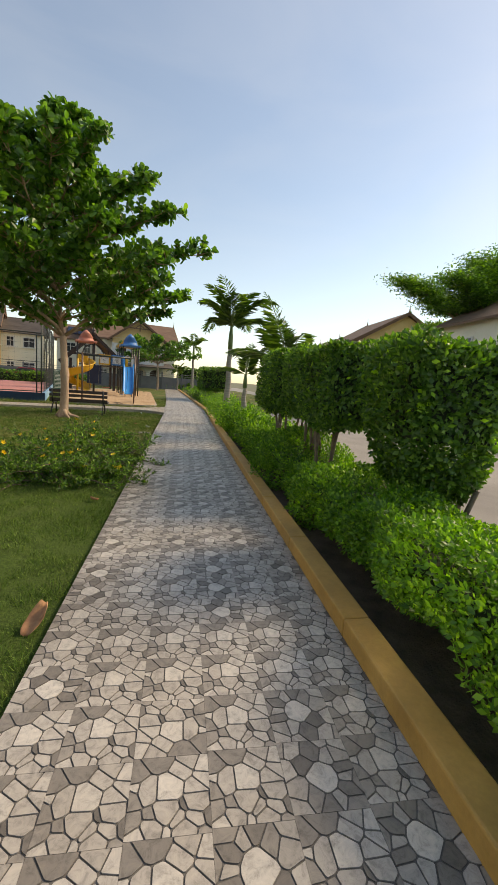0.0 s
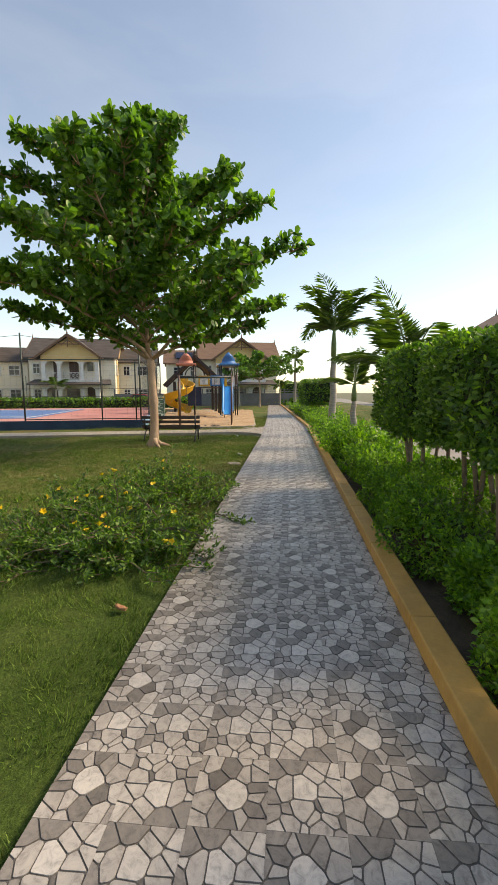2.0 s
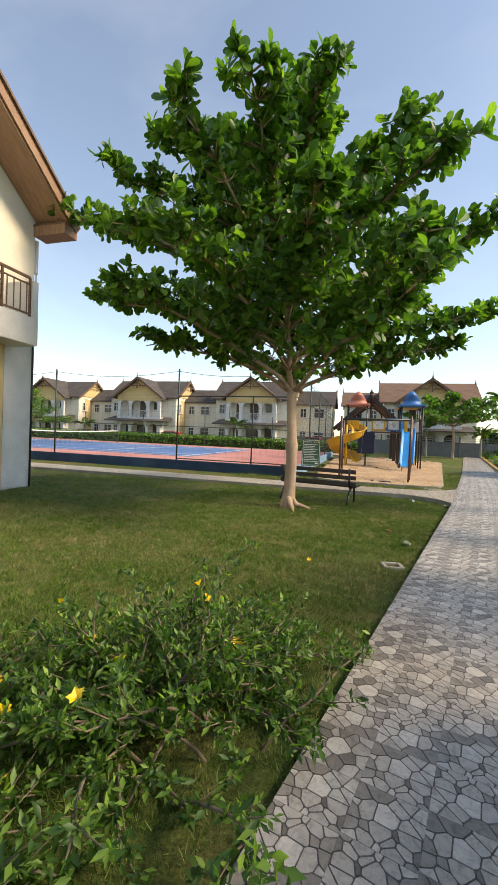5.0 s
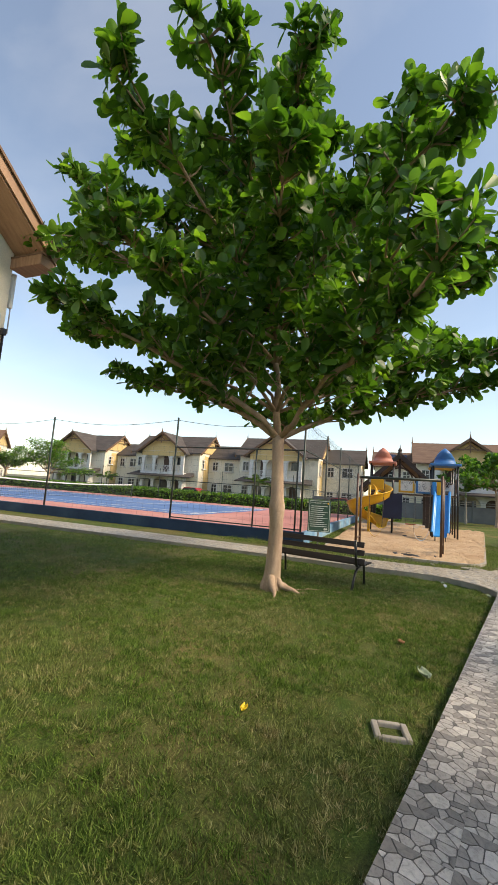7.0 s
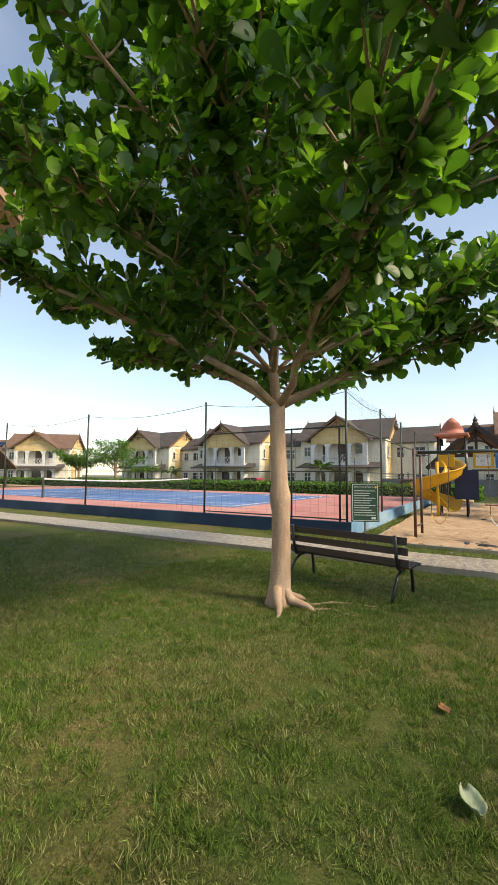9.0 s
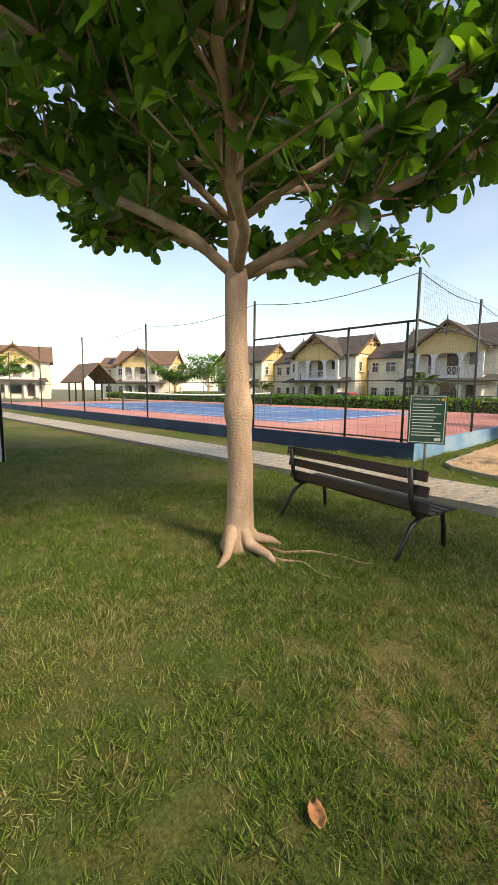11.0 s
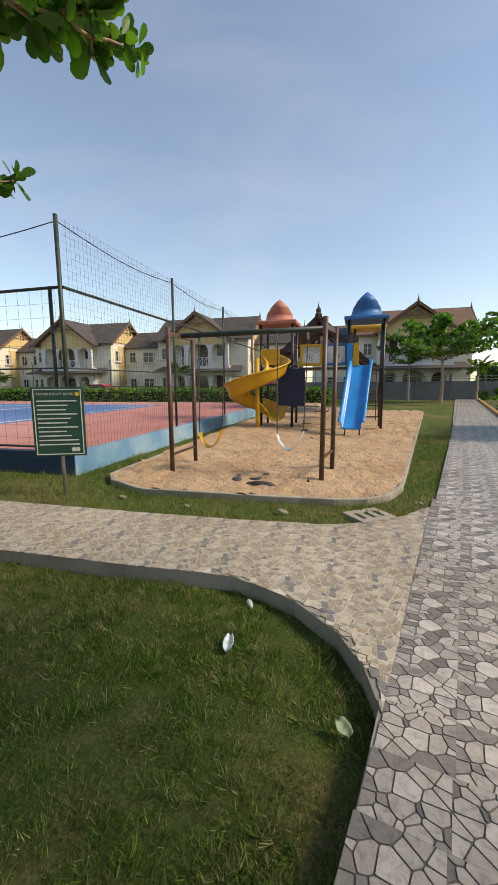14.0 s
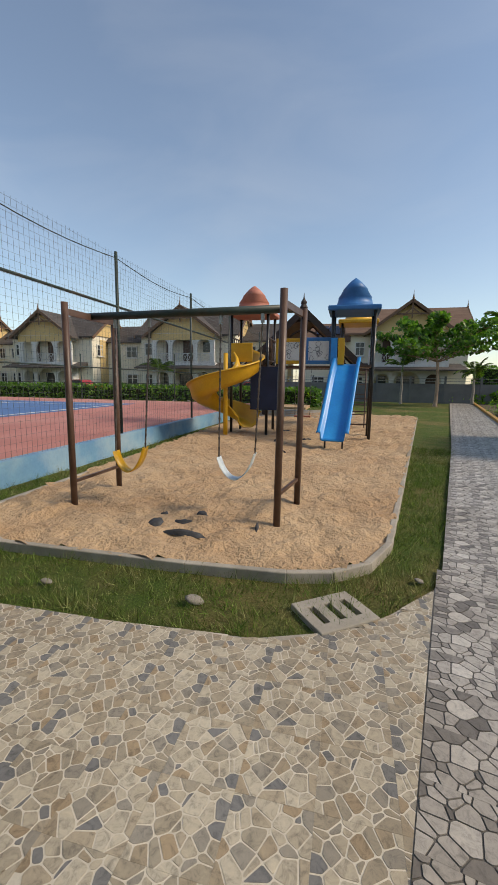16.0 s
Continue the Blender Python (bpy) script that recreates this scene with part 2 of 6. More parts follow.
MAT = dict(
    lawn=lawn_material(),
    ground=material("ground", (0.09, 0.1, 0.05), (0.17, 0.16, 0.09), 0.3, 0.95, 0.3, 8),
    soil=material("soil", (0.05, 0.036, 0.024), (0.14, 0.1, 0.065), 5, 0.95, 0.8, 40, bump_dist=0.03),
    concrete=material("concrete", (0.29, 0.26, 0.22), (0.44, 0.4, 0.34), 3, 0.85, 0.3, 45, stains=((0.16, 0.15, 0.12), 0.6)),
    slab=material("joint", (0.08, 0.075, 0.07), (0.14, 0.13, 0.12), 8, 0.8, 0.2, 60),
    slab_light=material("light_joint", (0.55, 0.5, 0.41), (0.68, 0.62, 0.52), 8, 0.8, 0.2, 60),
    kerb_paint=material("ochre_paint", (0.42, 0.23, 0.05), (0.55, 0.32, 0.085), 4, 0.6, 0.2, 40, stains=((0.2, 0.12, 0.04), 0.5)),
    grey_stone=tone_material("grey_stone", [(0.0, (0.15, 0.135, 0.12)), (0.4, (0.28, 0.257, 0.232)), (0.75, (0.41, 0.382, 0.35)), (1.0, (0.52, 0.492, 0.455))]),
    beige_stone=tone_material("beige_stone", [(0.0, (0.17, 0.17, 0.17)), (0.12, (0.26, 0.245, 0.22)), (0.4, (0.34, 0.295, 0.22)), (0.55, (0.36, 0.275, 0.175)), (0.7, (0.42, 0.365, 0.275)), (1.0, (0.52, 0.465, 0.365))], vein=(0.42, 0.42, 0.42)),
    asphalt=material("asphalt", (0.2, 0.185, 0.17), (0.3, 0.28, 0.255), 0.5, 0.9, 0.4, 90),
    sand=material("sand", (0.42, 0.27, 0.15), (0.54, 0.385, 0.235), 0.8, 0.95, 1.0, 13.0, bump_dist=0.06),
    court_red=material("court_red", (0.42, 0.16, 0.13), (0.55, 0.23, 0.19), 0.6, 0.8, 0.1, 30, stains=((0.6, 0.36, 0.3), 0.5)),
    court_blue=material("court_blue", (0.055, 0.13, 0.31), (0.09, 0.19, 0.4), 0.6, 0.8, 0.1, 30, stains=((0.14, 0.22, 0.38), 0.5)),
    white_line=material("line_paint", (0.6, 0.6, 0.58), (0.75, 0.75, 0.73), 3, 0.7, 0.1, 30),
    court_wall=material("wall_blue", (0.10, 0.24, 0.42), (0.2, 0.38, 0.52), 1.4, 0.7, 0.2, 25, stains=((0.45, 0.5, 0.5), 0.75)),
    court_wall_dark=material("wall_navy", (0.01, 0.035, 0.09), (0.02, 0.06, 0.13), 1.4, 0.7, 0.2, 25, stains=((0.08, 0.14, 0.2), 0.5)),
    fence_green=material("fence_paint", (0.012, 0.03, 0.025), (0.03, 0.05, 0.042), 9, 0.5, 0.1, 60, stains=((0.1, 0.05, 0.03), 0.4)),
    wire=material("wire", (0.1, 0.12, 0.11), (0.2, 0.21, 0.2), 9, 0.5, 0, 60, metal=0.6),
    bark=material("bark", (0.34, 0.22, 0.15), (0.6, 0.44, 0.31), 7, 0.9, 0.8, 40, stains=((0.2, 0.15, 0.11), 0.5), stretch=(1, 1, 0.25), bump_dist=0.02),
    limb_bark=material("limb_bark", (0.26, 0.17, 0.11), (0.46, 0.33, 0.23), 7, 0.85, 0.5, 40),
    stem=material("stem", (0.1, 0.075, 0.05), (0.22, 0.17, 0.12), 9, 0.9, 0.4, 50),
    leaf=leaf_material("almond_leaf", (0.036, 0.095, 0.018), (0.075, 0.175, 0.03), (0.15, 0.28, 0.05), 0.42, 0.42, (0.22, 0.37, 0.06)),
    hedge_leaf=leaf_material("hedge_leaf", (0.03, 0.085, 0.014), (0.075, 0.165, 0.026), (0.16, 0.29, 0.05), 0.42, 0.4),
    shrub_leaf=leaf_material("shrub_leaf", (0.045, 0.12, 0.014), (0.095, 0.22, 0.022), (0.2, 0.36, 0.04), 0.45, 0.45),
    bush_leaf=leaf_material("bush_leaf", (0.024, 0.066, 0.012), (0.056, 0.132, 0.023), (0.17, 0.29, 0.055), 0.5, 0.4, (0.3, 0.45, 0.08)),
    palm_leaf=leaf_material("palm_leaf", (0.03, 0.07, 0.012), (0.06, 0.13, 0.025), (0.14, 0.22, 0.05), 0.4, 0.35),
    grass=grass_material(),
    pale_leaf=material("pale_leaf", (0.2, 0.27, 0.16), (0.36, 0.42, 0.3), 14, 0.6, 0.3, 50),
    palm_trunk=material("palm_trunk", (0.22, 0.2, 0.17), (0.4, 0.37, 0.32), 5, 0.85, 0.4, 30, stretch=(0.3, 0.3, 6)),
    palm_shaft=material("palm_shaft", (0.1, 0.16, 0.05), (0.18, 0.25, 0.09), 5, 0.5, 0.1, 30),
    plaster=material("cream_plaster", (0.74, 0.68, 0.54), (0.84, 0.79, 0.66), 0.5, 0.85, 0.15, 30, stains=((0.4, 0.36, 0.28), 0.5)),
    ochre=material("ochre_plaster", (0.62, 0.44, 0.19), (0.74, 0.56, 0.27), 0.5, 0.85, 0.15, 30, stains=((0.5, 0.38, 0.2), 0.5)),
    white_paint=material("white_paint", (0.62, 0.61, 0.58), (0.74, 0.73, 0.7), 2, 0.6, 0.1, 30),
    roof=material("roof_shingle", (0.05, 0.04, 0.036), (0.10, 0.085, 0.075), 0.8, 0.85, 0.4, 14, stretch=(1, 1, 6), bump_dist=0.03),
    roof_brown=material("roof_brown", (0.13, 0.075, 0.05), (0.2, 0.125, 0.085), 0.8, 0.85, 0.4, 14, stretch=(1, 1, 6), bump_dist=0.03),
    timber=material("timber", (0.11, 0.06, 0.035), (0.2, 0.115, 0.065), 3, 0.7, 0.2, 40, stretch=(1, 1, 5)),
    soffit=material("soffit_wood", (0.24, 0.13, 0.07), (0.36, 0.21, 0.12), 2, 0.6, 0.2, 30, stretch=(6, 1, 1)),
    dark_timber=material("dark_timber", (0.02, 0.012, 0.009), (0.055, 0.034, 0.025), 3, 0.6, 0.3, 45, stretch=(0.4, 6, 6)),
    black_metal=material("black_metal", (0.01, 0.01, 0.01), (0.025, 0.024, 0.023), 6, 0.35, 0.1, 60),
    brown_metal=material("brown_metal", (0.05, 0.025, 0.016), (0.11, 0.06, 0.042), 6, 0.45, 0.15, 60, stains=((0.16, 0.1, 0.07), 0.5)),
    grey_metal=material("galvanised", (0.3, 0.3, 0.3), (0.45, 0.45, 0.44), 6, 0.4, 0.1, 60, metal=0.7),
    chain=material("chain_steel", (0.12, 0.1, 0.09), (0.26, 0.22, 0.2), 12, 0.4, 0, 60, metal=0.8),
    yellow_plastic=material("yellow_plastic", (0.62, 0.33, 0.012), (0.74, 0.43, 0.025), 2, 0.35, 0.05, 30, stains=((0.4, 0.24, 0.04), 0.45)),
    blue_plastic=material("blue_plastic", (0.012, 0.22, 0.62), (0.02, 0.3, 0.72), 2, 0.35, 0.05, 30, stains=((0.1, 0.3, 0.55), 0.4)),
    blue_roof=material("blue_roof", (0.02, 0.13, 0.36), (0.04, 0.19, 0.46), 2, 0.5, 0.05, 30),
    red_roof=material("faded_red_roof", (0.42, 0.14, 0.09), (0.55, 0.22, 0.15), 2, 0.6, 0.05, 30),
    navy=material("navy_panel", (0.008, 0.015, 0.05), (0.015, 0.028, 0.08), 2, 0.6, 0.05, 30),
    panel_print=material("panel_print", (0.62, 0.64, 0.64), (0.78, 0.79, 0.78), 2, 0.5, 0.0, 30),
    panel_ink=material("panel_ink", (0.1, 0.11, 0.13), (0.2, 0.21, 0.23), 5, 0.5, 0.0, 30),
    glass=material("window_glass", (0.02, 0.025, 0.03), (0.045, 0.05, 0.06), 1, 0.08, 0.0, 30),
    door=material("door_wood", (0.05, 0.025, 0.015), (0.1, 0.05, 0.03), 3, 0.5, 0.1, 30),
    # near-black green: the shade behind the leaves is in this colour
    core=material("hedge_inside_shade", (0.012, 0.02, 0.006), (0.03, 0.045, 0.014), 12, 0.95, 0.6, 40),
    sign_green=material("sign_green", (0.012, 0.05, 0.035), (0.02, 0.07, 0.05), 3, 0.4, 0.0, 30),
    sign_white=material("sign_white", (0.5, 0.55, 0.52), (0.62, 0.66, 0.63), 3, 0.5, 0.0, 30),
    flower=material("yellow_flower", (0.7, 0.45, 0.01), (0.85, 0.62, 0.02), 20, 0.5, 0.0, 30),
    dead_leaf=material("dead_leaf", (0.3, 0.13, 0.06), (0.5, 0.27, 0.13), 12, 0.7, 0.3, 60),
    litter=material("litter_plastic", (0.55, 0.65, 0.72), (0.75, 0.8, 0.82), 14, 0.4, 0.3, 40, stains=((0.1, 0.35, 0.6), 0.8)),
    rag=material("rag", (0.02, 0.02, 0.025), (0.07, 0.075, 0.085), 10, 0.9, 0.6, 50),
    black_paint=material("black_paint", (0.015, 0.015, 0.015), (0.04, 0.04, 0.04), 5, 0.6, 0.1, 40),
    solar=material("solar_panel", (0.01, 0.015, 0.04), (0.02, 0.03, 0.07), 2, 0.15, 0.0, 30),
    car_paint=material("red_car_paint", (0.28, 0.02, 0.02), (0.35, 0.03, 0.03), 2, 0.25, 0.0, 30),
    grey_wall=material("grey_fence_wall", (0.12, 0.13, 0.14), (0.19, 0.2, 0.21), 0.8, 0.8, 0.2, 30),
    rock=material("rock", (0.2, 0.18, 0.15), (0.35, 0.32, 0.28), 6, 0.9, 0.5, 40),
)


# ---- mesh tools ----
class Shape:
    """Collects simple solids and turns them into one mesh."""

    def __init__(self):
        self.v, self.f = [], []

    def add(self, verts, faces):
        n = len(self.v)
        self.v += [tuple(p) for p in verts]
        self.f += [tuple(i + n for i in f) for f in faces]
        return self

    def box(self, c, s, m=None):
        x, y, z = s[0] / 2, s[1] / 2, s[2] / 2
        vs = [Vector((sx * x, sy * y, sz * z)) for sx in (-1, 1) for sy in (-1, 1) for sz in (-1, 1)]
        if m:
            vs = [m @ p for p in vs]
        return self.add([p + Vector(c) for p in vs], [(0, 1, 3, 2), (4, 6, 7, 5), (0, 4, 5, 1), (2, 3, 7, 6), (0, 2, 6, 4), (1, 5, 7, 3)])

    def beam(self, a, b, w, h):
        """A squared bar from a to b."""
        a, b = Vector(a), Vector(b)
        d = (b - a)
        q = d.to_track_quat("X", "Z").to_matrix()
        return self.box((a + b) / 2, (d.length, w, h), q)

    def tube(self, pts, radii, n=8, caps=True):
        pts = [Vector(p) for p in pts]
        if isinstance(radii, (int, float)):
            radii = [radii] * len(pts)
        vs, side = [], None
        for i, p in enumerate(pts):
            d = (pts[min(i + 1, len(pts) - 1)] - pts[max(i - 1, 0)]).normalized()
            if side is None:
                side = d.orthogonal().normalized()
            side = (side - d * side.dot(d))
            side = side.normalized() if side.length > 1e-6 else d.orthogonal().normalized()
            up = d.cross(side)
            for k in range(n):
                a = 2 * math.pi * k / n
                vs.append(p + (side * math.cos(a) + up * math.sin(a)) * radii[i])
        fs = [(i * n + k, i * n + (k + 1) % n, (i + 1) * n + (k + 1) % n, (i + 1) * n + k) for i in range(len(pts) - 1) for k in range(n)]
        if caps:
            fs += [tuple(range(n - 1, -1, -1)), tuple(range((len(pts) - 1) * n, len(pts) * n))]
        return self.add(vs, fs)

    def prism(self, poly, z0, z1):
        n = len(poly)
        vs = [(x, y, z0) for x, y in poly] + [(x, y, z1) for x, y in poly]
        fs = [tuple(range(n - 1, -1, -1)), tuple(range(n, 2 * n))] + [(i, (i + 1) % n, n + (i + 1) % n, n + i) for i in range(n)]
        return self.add(vs, fs)

    def lathe(self, profile, n=20, c=(0, 0, 0)):
        vs = [(c[0] + r * math.cos(2 * math.pi * k / n), c[1] + r * math.sin(2 * math.pi * k / n), c[2] + z) for r, z in profile for k in range(n)]
        fs = [(i * n + k, i * n + (k + 1) % n, (i + 1) * n + (k + 1) % n, (i + 1) * n + k) for i in range(len(profile) - 1) for k in range(n)]
        return self.add(vs, fs)

    def mesh(self, name, mat, smooth=False):
        me = bpy.data.meshes.new(name)
        me.from_pydata(self.v, [], self.f)
        me.materials.append(MAT[mat])
        if smooth:
            me.polygons.foreach_set("use_smooth", [True] * len(me.polygons))
        return me


def part(name, shape, mat, parent=None, label="", smooth=False, bevel=0.0, at=None):
    """One mesh object from a Shape, under a thing or a part."""
    ob = new(name, shape.mesh(name, mat, smooth))
    if at is not None:
        ob.matrix_world = at
    if parent is not None:
        ob.parent = parent
    if bevel:
        b = ob.modifiers.new("edge", "BEVEL")
        b.width, b.segments, b.limit_method = bevel, 2, "ANGLE"
    if label:
        tagged(ob, label)
    return ob


def thing(name, label, category, m=None, group="", kind=""):
    ob = new(name)
    ob.empty_display_size = 0.2
    if m is not None:
        ob.matrix_world = m
    return tagged(ob, label, category, group, kind)


def setting(name, shape, mat, label="", category="", smooth=False, bevel=0.0, at=None):
    ob = part(name, shape, mat, None, "", smooth, bevel, at)
    return tagged(ob, label, category, "", "structure")


RNG = np.random.default_rng(7)
LEAF_OVAL = [(0, 0, 0), (0.26, 0.3, 0.02), (0.47, 0.58, 0.03), (0.46, 0.82, 0.0), (0.22, 0.98, -0.06), (0, 1.0, -0.09), (-0.22, 0.98, -0.06), (-0.46, 0.82, 0.0), (-0.47, 0.58, 0.03), (-0.26, 0.3, 0.02), (0, 0.6, -0.06)]
LEAF_OVAL_F = [(i, (i + 1) % 10, 10) for i in range(10)]
LEAF_LEAN = [(0, 0, 0), (0.5, 0.5, 0.0), (0, 1, -0.1), (-0.5, 0.5, 0.0), (0, 0.5, -0.12)]
LEAF_LEAN_F = [(0, 1, 4), (1, 2, 4), (2, 3, 4), (3, 0, 4)]
BLADE = [(-0.5, 0, 0), (0.5, 0, 0), (0, 1, 0.3)]
BLADE_F = [(0, 1, 2)]


def leaf_mesh(name, mat, base, axis, normal, length, width, oval=True, kind=None):
    """Many small leaves in one mesh: base point, direction, facing, size of each."""
    shape, faces = kind or ((LEAF_OVAL, LEAF_OVAL_F) if oval else (LEAF_LEAN, LEAF_LEAN_F))
    axis = axis / np.linalg.norm(axis, axis=1, keepdims=True)
    side = np.cross(axis, normal)
    side /= np.linalg.norm(side, axis=1, keepdims=True) + 1e-9
    up = np.cross(side, axis)
    t = np.array(shape)
    v = (base[:, None, :] + side[:, None, :] * (t[None, :, 0:1] * width[:, None, None])
         + axis[:, None, :] * (t[None, :, 1:2] * length[:, None, None]) + up[:, None, :] * (t[None, :, 2:3] * length[:, None, None]))
    n, k = len(base), len(t)
    f = (np.array(faces)[None] + (np.arange(n) * k)[:, None, None]).reshape(-1, 3)
    me = bpy.data.meshes.new(name)
    me.vertices.add(n * k)
    me.vertices.foreach_set("co", v.reshape(-1).astype(np.float32))
    me.loops.add(f.size)
    me.loops.foreach_set("vertex_index", f.reshape(-1).astype(np.int32))
    me.polygons.add(len(f))
    me.polygons.foreach_set("loop_start", np.arange(0, f.size, 3, dtype=np.int32))
    me.materials.append(MAT[mat])
    me.update(calc_edges=True)
    return me


def unit(n):
    d = RNG.normal(size=(n, 3))
    return d / np.linalg.norm(d, axis=1, keepdims=True)


def grid(name, x0, x1, y0, y1, step, z, keep=None):
    """A sheet of squares with a height function."""
    nx, ny = int((x1 - x0) / step) + 1, int((y1 - y0) / step) + 1
    s = Shape()
    s.v = [(x0 + i * step, y0 + j * step, z(x0 + i * step, y0 + j * step)) for j in range(ny) for i in range(nx)]
    s.f = [(j * nx + i, j * nx + i + 1, (j + 1) * nx + i + 1, (j + 1) * nx + i) for j in range(ny - 1) for i in range(nx - 1)
           if keep is None or keep(x0 + (i + 0.5) * step, y0 + (j + 0.5) * step)]
    return s


def inside(x, y, poly):
    hit = False
    for (x1, y1), (x2, y2) in zip(poly, poly[1:] + poly[:1]):
        if (y1 > y) != (y2 > y) and x < (x2 - x1) * (y - y1) / (y2 - y1) + x1:
            hit = not hit
    return hit


# ---- plan: the estate's grid (court, houses) is turned 12.5 degrees against the walk ----
ESTATE = Matrix.Translation((-5.8, 22.0, 0)) @ Matrix.Rotation(radians(12.5), 4, "Z")


def est(x, y, z=0.0):
    return ESTATE @ Vector((x, y, z))


def left_edge(y):
    return -0.95 + 0.038 * min(y, 19.0)


def kerb_x(y):
    return 0.74 + 0.044 * min(y, 22.0) - 0.012 * max(0.0, y - 22.0)


def lawn_z(x, y):
    if (x + 5.8) * -0.216 + (y - 22.0) * 0.976 > -1.9:
        return -0.03 + 0.01 * noise.noise((x * 2.1, y * 2.1, 4.0))
    near = max(0.0, min(1.0, (y - 8.0) / 5.0))
    dip = 0.035 * max(0.0, min(1.0, (y - 17.8) / 1.0)) * max(0.0, min(1.0, (x + 5.0) / 2.0))
    return -0.045 - dip - 0.05 * near + 0.02 * noise.noise((x * 0.5, y * 0.5, 0.3)) + 0.012 * noise.noise((x * 2.1, y * 2.1, 4.0))


setting("ground", Shape().box((0, 0, -1.2), (3000, 3000, 2)), "ground", "dry green-brown land reaching the horizon", "ground")
setting("lawn", grid("lawn", -45, 1.0, -8, 24, 0.5, lawn_z), "lawn", "mown lawn, green with dry brown patches", "lawn", True)
setting("lawn_far", grid("lawn_far", -60, 12.0, 24, 75, 1.0, lambda x, y: -0.05 + 0.02 * noise.noise((x * 0.5, y * 0.5, 0))), "lawn", "mown grass between paths and houses", "lawn", True)

# main path: slab with printed stone tiles, ends before the far fence
CORNER = [(-0.25, 19.09), (-0.36, 19.31), (-0.56, 19.55), (-0.94, 19.79), (-1.5, 19.91)]
b0, b1 = est(-40, -3.0), est(-40, -1.55)
PATH_POLY = [(left_edge(-8), -8.0), (kerb_x(-8), -8.0), (kerb_x(22), 22.0), (kerb_x(57), 57.0), (-0.3, 57.0), (-0.13, 30.5), (-0.19, 22.9), (-0.24, 22.5), (-0.51, 21.97), (-0.85, 21.6), (-1.2, 21.36), (-2.0, 21.12),
             (-3.2, 20.82), (b1.x, b1.y), (b0.x, b0.y), (-2.4, 19.68), *CORNER[::-1], (left_edge(18.6), 18.6)]
setting("path_slab", Shape().prism(PATH_POLY, -0.3, -0.008), "concrete", "concrete footpath bed under printed stone tiles", "path")

# kerb of ochre paint along the planting bed
k = Shape()
ys = [-8 + i * 1.3 for i in range(50)]
for a, b in zip(ys, ys[1:]):
    xa, xb = kerb_x(a), kerb_x(b)
    k.add([(xa, a, -0.3), (xa + 0.17, a, -0.3), (xa + 0.17, a, 0.11), (xa, a, 0.11), (xb, b - 0.004, -0.3), (xb + 0.17, b - 0.004, -0.3), (xb + 0.17, b - 0.004, 0.11), (xb, b - 0.004, 0.11)],
          [(0, 1, 2, 3), (7, 6, 5, 4), (0, 4, 5, 1), (1, 5, 6, 2), (2, 6, 7, 3), (3, 7, 4, 0)])
setting("kerb", k, "kerb_paint", "ochre-painted concrete kerb, scuffed and faded", "kerb", bevel=0.012)
setting("planting_bed", Shape().prism([(kerb_x(-8) + 0.17, -8), (3.3, -8), (3.6, 9), (4.5, 26), (5.6, 57), (kerb_x(57) + 0.17, 57), (kerb_x(22) + 0.17, 22)], -0.3, -0.04), "soil", "dark soil bed beside the path", "planting bed")
setting("road", Shape().prism([(3.45, -8), (10.6, -8), (10.9, 14), (13.5, 40), (20, 120), (12, 120), (5.75, 57), (4.65, 26), (3.75, 9)], -0.3, -0.1), "asphalt", "pale grey estate road", "road")

# tennis court
c = Shape().box((-18, 9, 0.0), (36, 18, 0.6))
setting("court_floor", c, "court_red", "faded red tennis court surround", "tennis court", at=ESTATE)
setting("court_blue", Shape().box((-18, 9, 0.302), (24.6, 11.8, 0.012)), "court_blue", "blue tennis court playing surface", "tennis court", at=ESTATE)
ln = Shape()
for x in (-29.9, -6.1):
    ln.box((x, 9, 0.311), (0.08, 10.97, 0.006))
for y in (3.52, 4.88, 13.12, 14.48):
    ln.box((-18, y, 0.3125), (23.77, 0.07, 0.006))
for x in (-24.4, -11.6):
    ln.box((x, 9, 0.3115), (0.07, 8.2, 0.005))
ln.box((-18, 9, 0.3135), (12.8, 0.07, 0.005))
setting("court_lines", ln, "white_line", "white painted court lines", "court marking", at=ESTATE)
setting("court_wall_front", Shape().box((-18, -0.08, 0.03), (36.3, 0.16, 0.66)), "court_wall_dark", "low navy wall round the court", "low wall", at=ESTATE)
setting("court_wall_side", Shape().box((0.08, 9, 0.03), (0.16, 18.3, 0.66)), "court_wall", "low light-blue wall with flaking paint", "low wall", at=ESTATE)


# ---- the broad-leaved tree over the lawn ----
def limb(s, start, direction, length, r0, r1, bend, n, tips, seed, wobble=0.16):
    """One branch; adds its stations to tips as (point, direction, how far along)."""
    rnd = random.Random(seed)
    p, d = Vector(start), Vector(direction).normalized()
    pts, rad = [p.copy()], [r0]
    for i in range(n):
        d = (d + Vector((rnd.uniform(-1, 1), rnd.uniform(-1, 1), rnd.uniform(-0.6, 0.6))) * wobble + Vector((0, 0, bend / n))).normalized()
        p = p + d * (length / n)
        pts.append(p.copy())
        rad.append(r0 + (r1 - r0) * (i + 1) / n)
        tips.append((p.copy(), d.copy(), (i + 1) / n))
    s.tube(pts, rad, 7)
    return pts


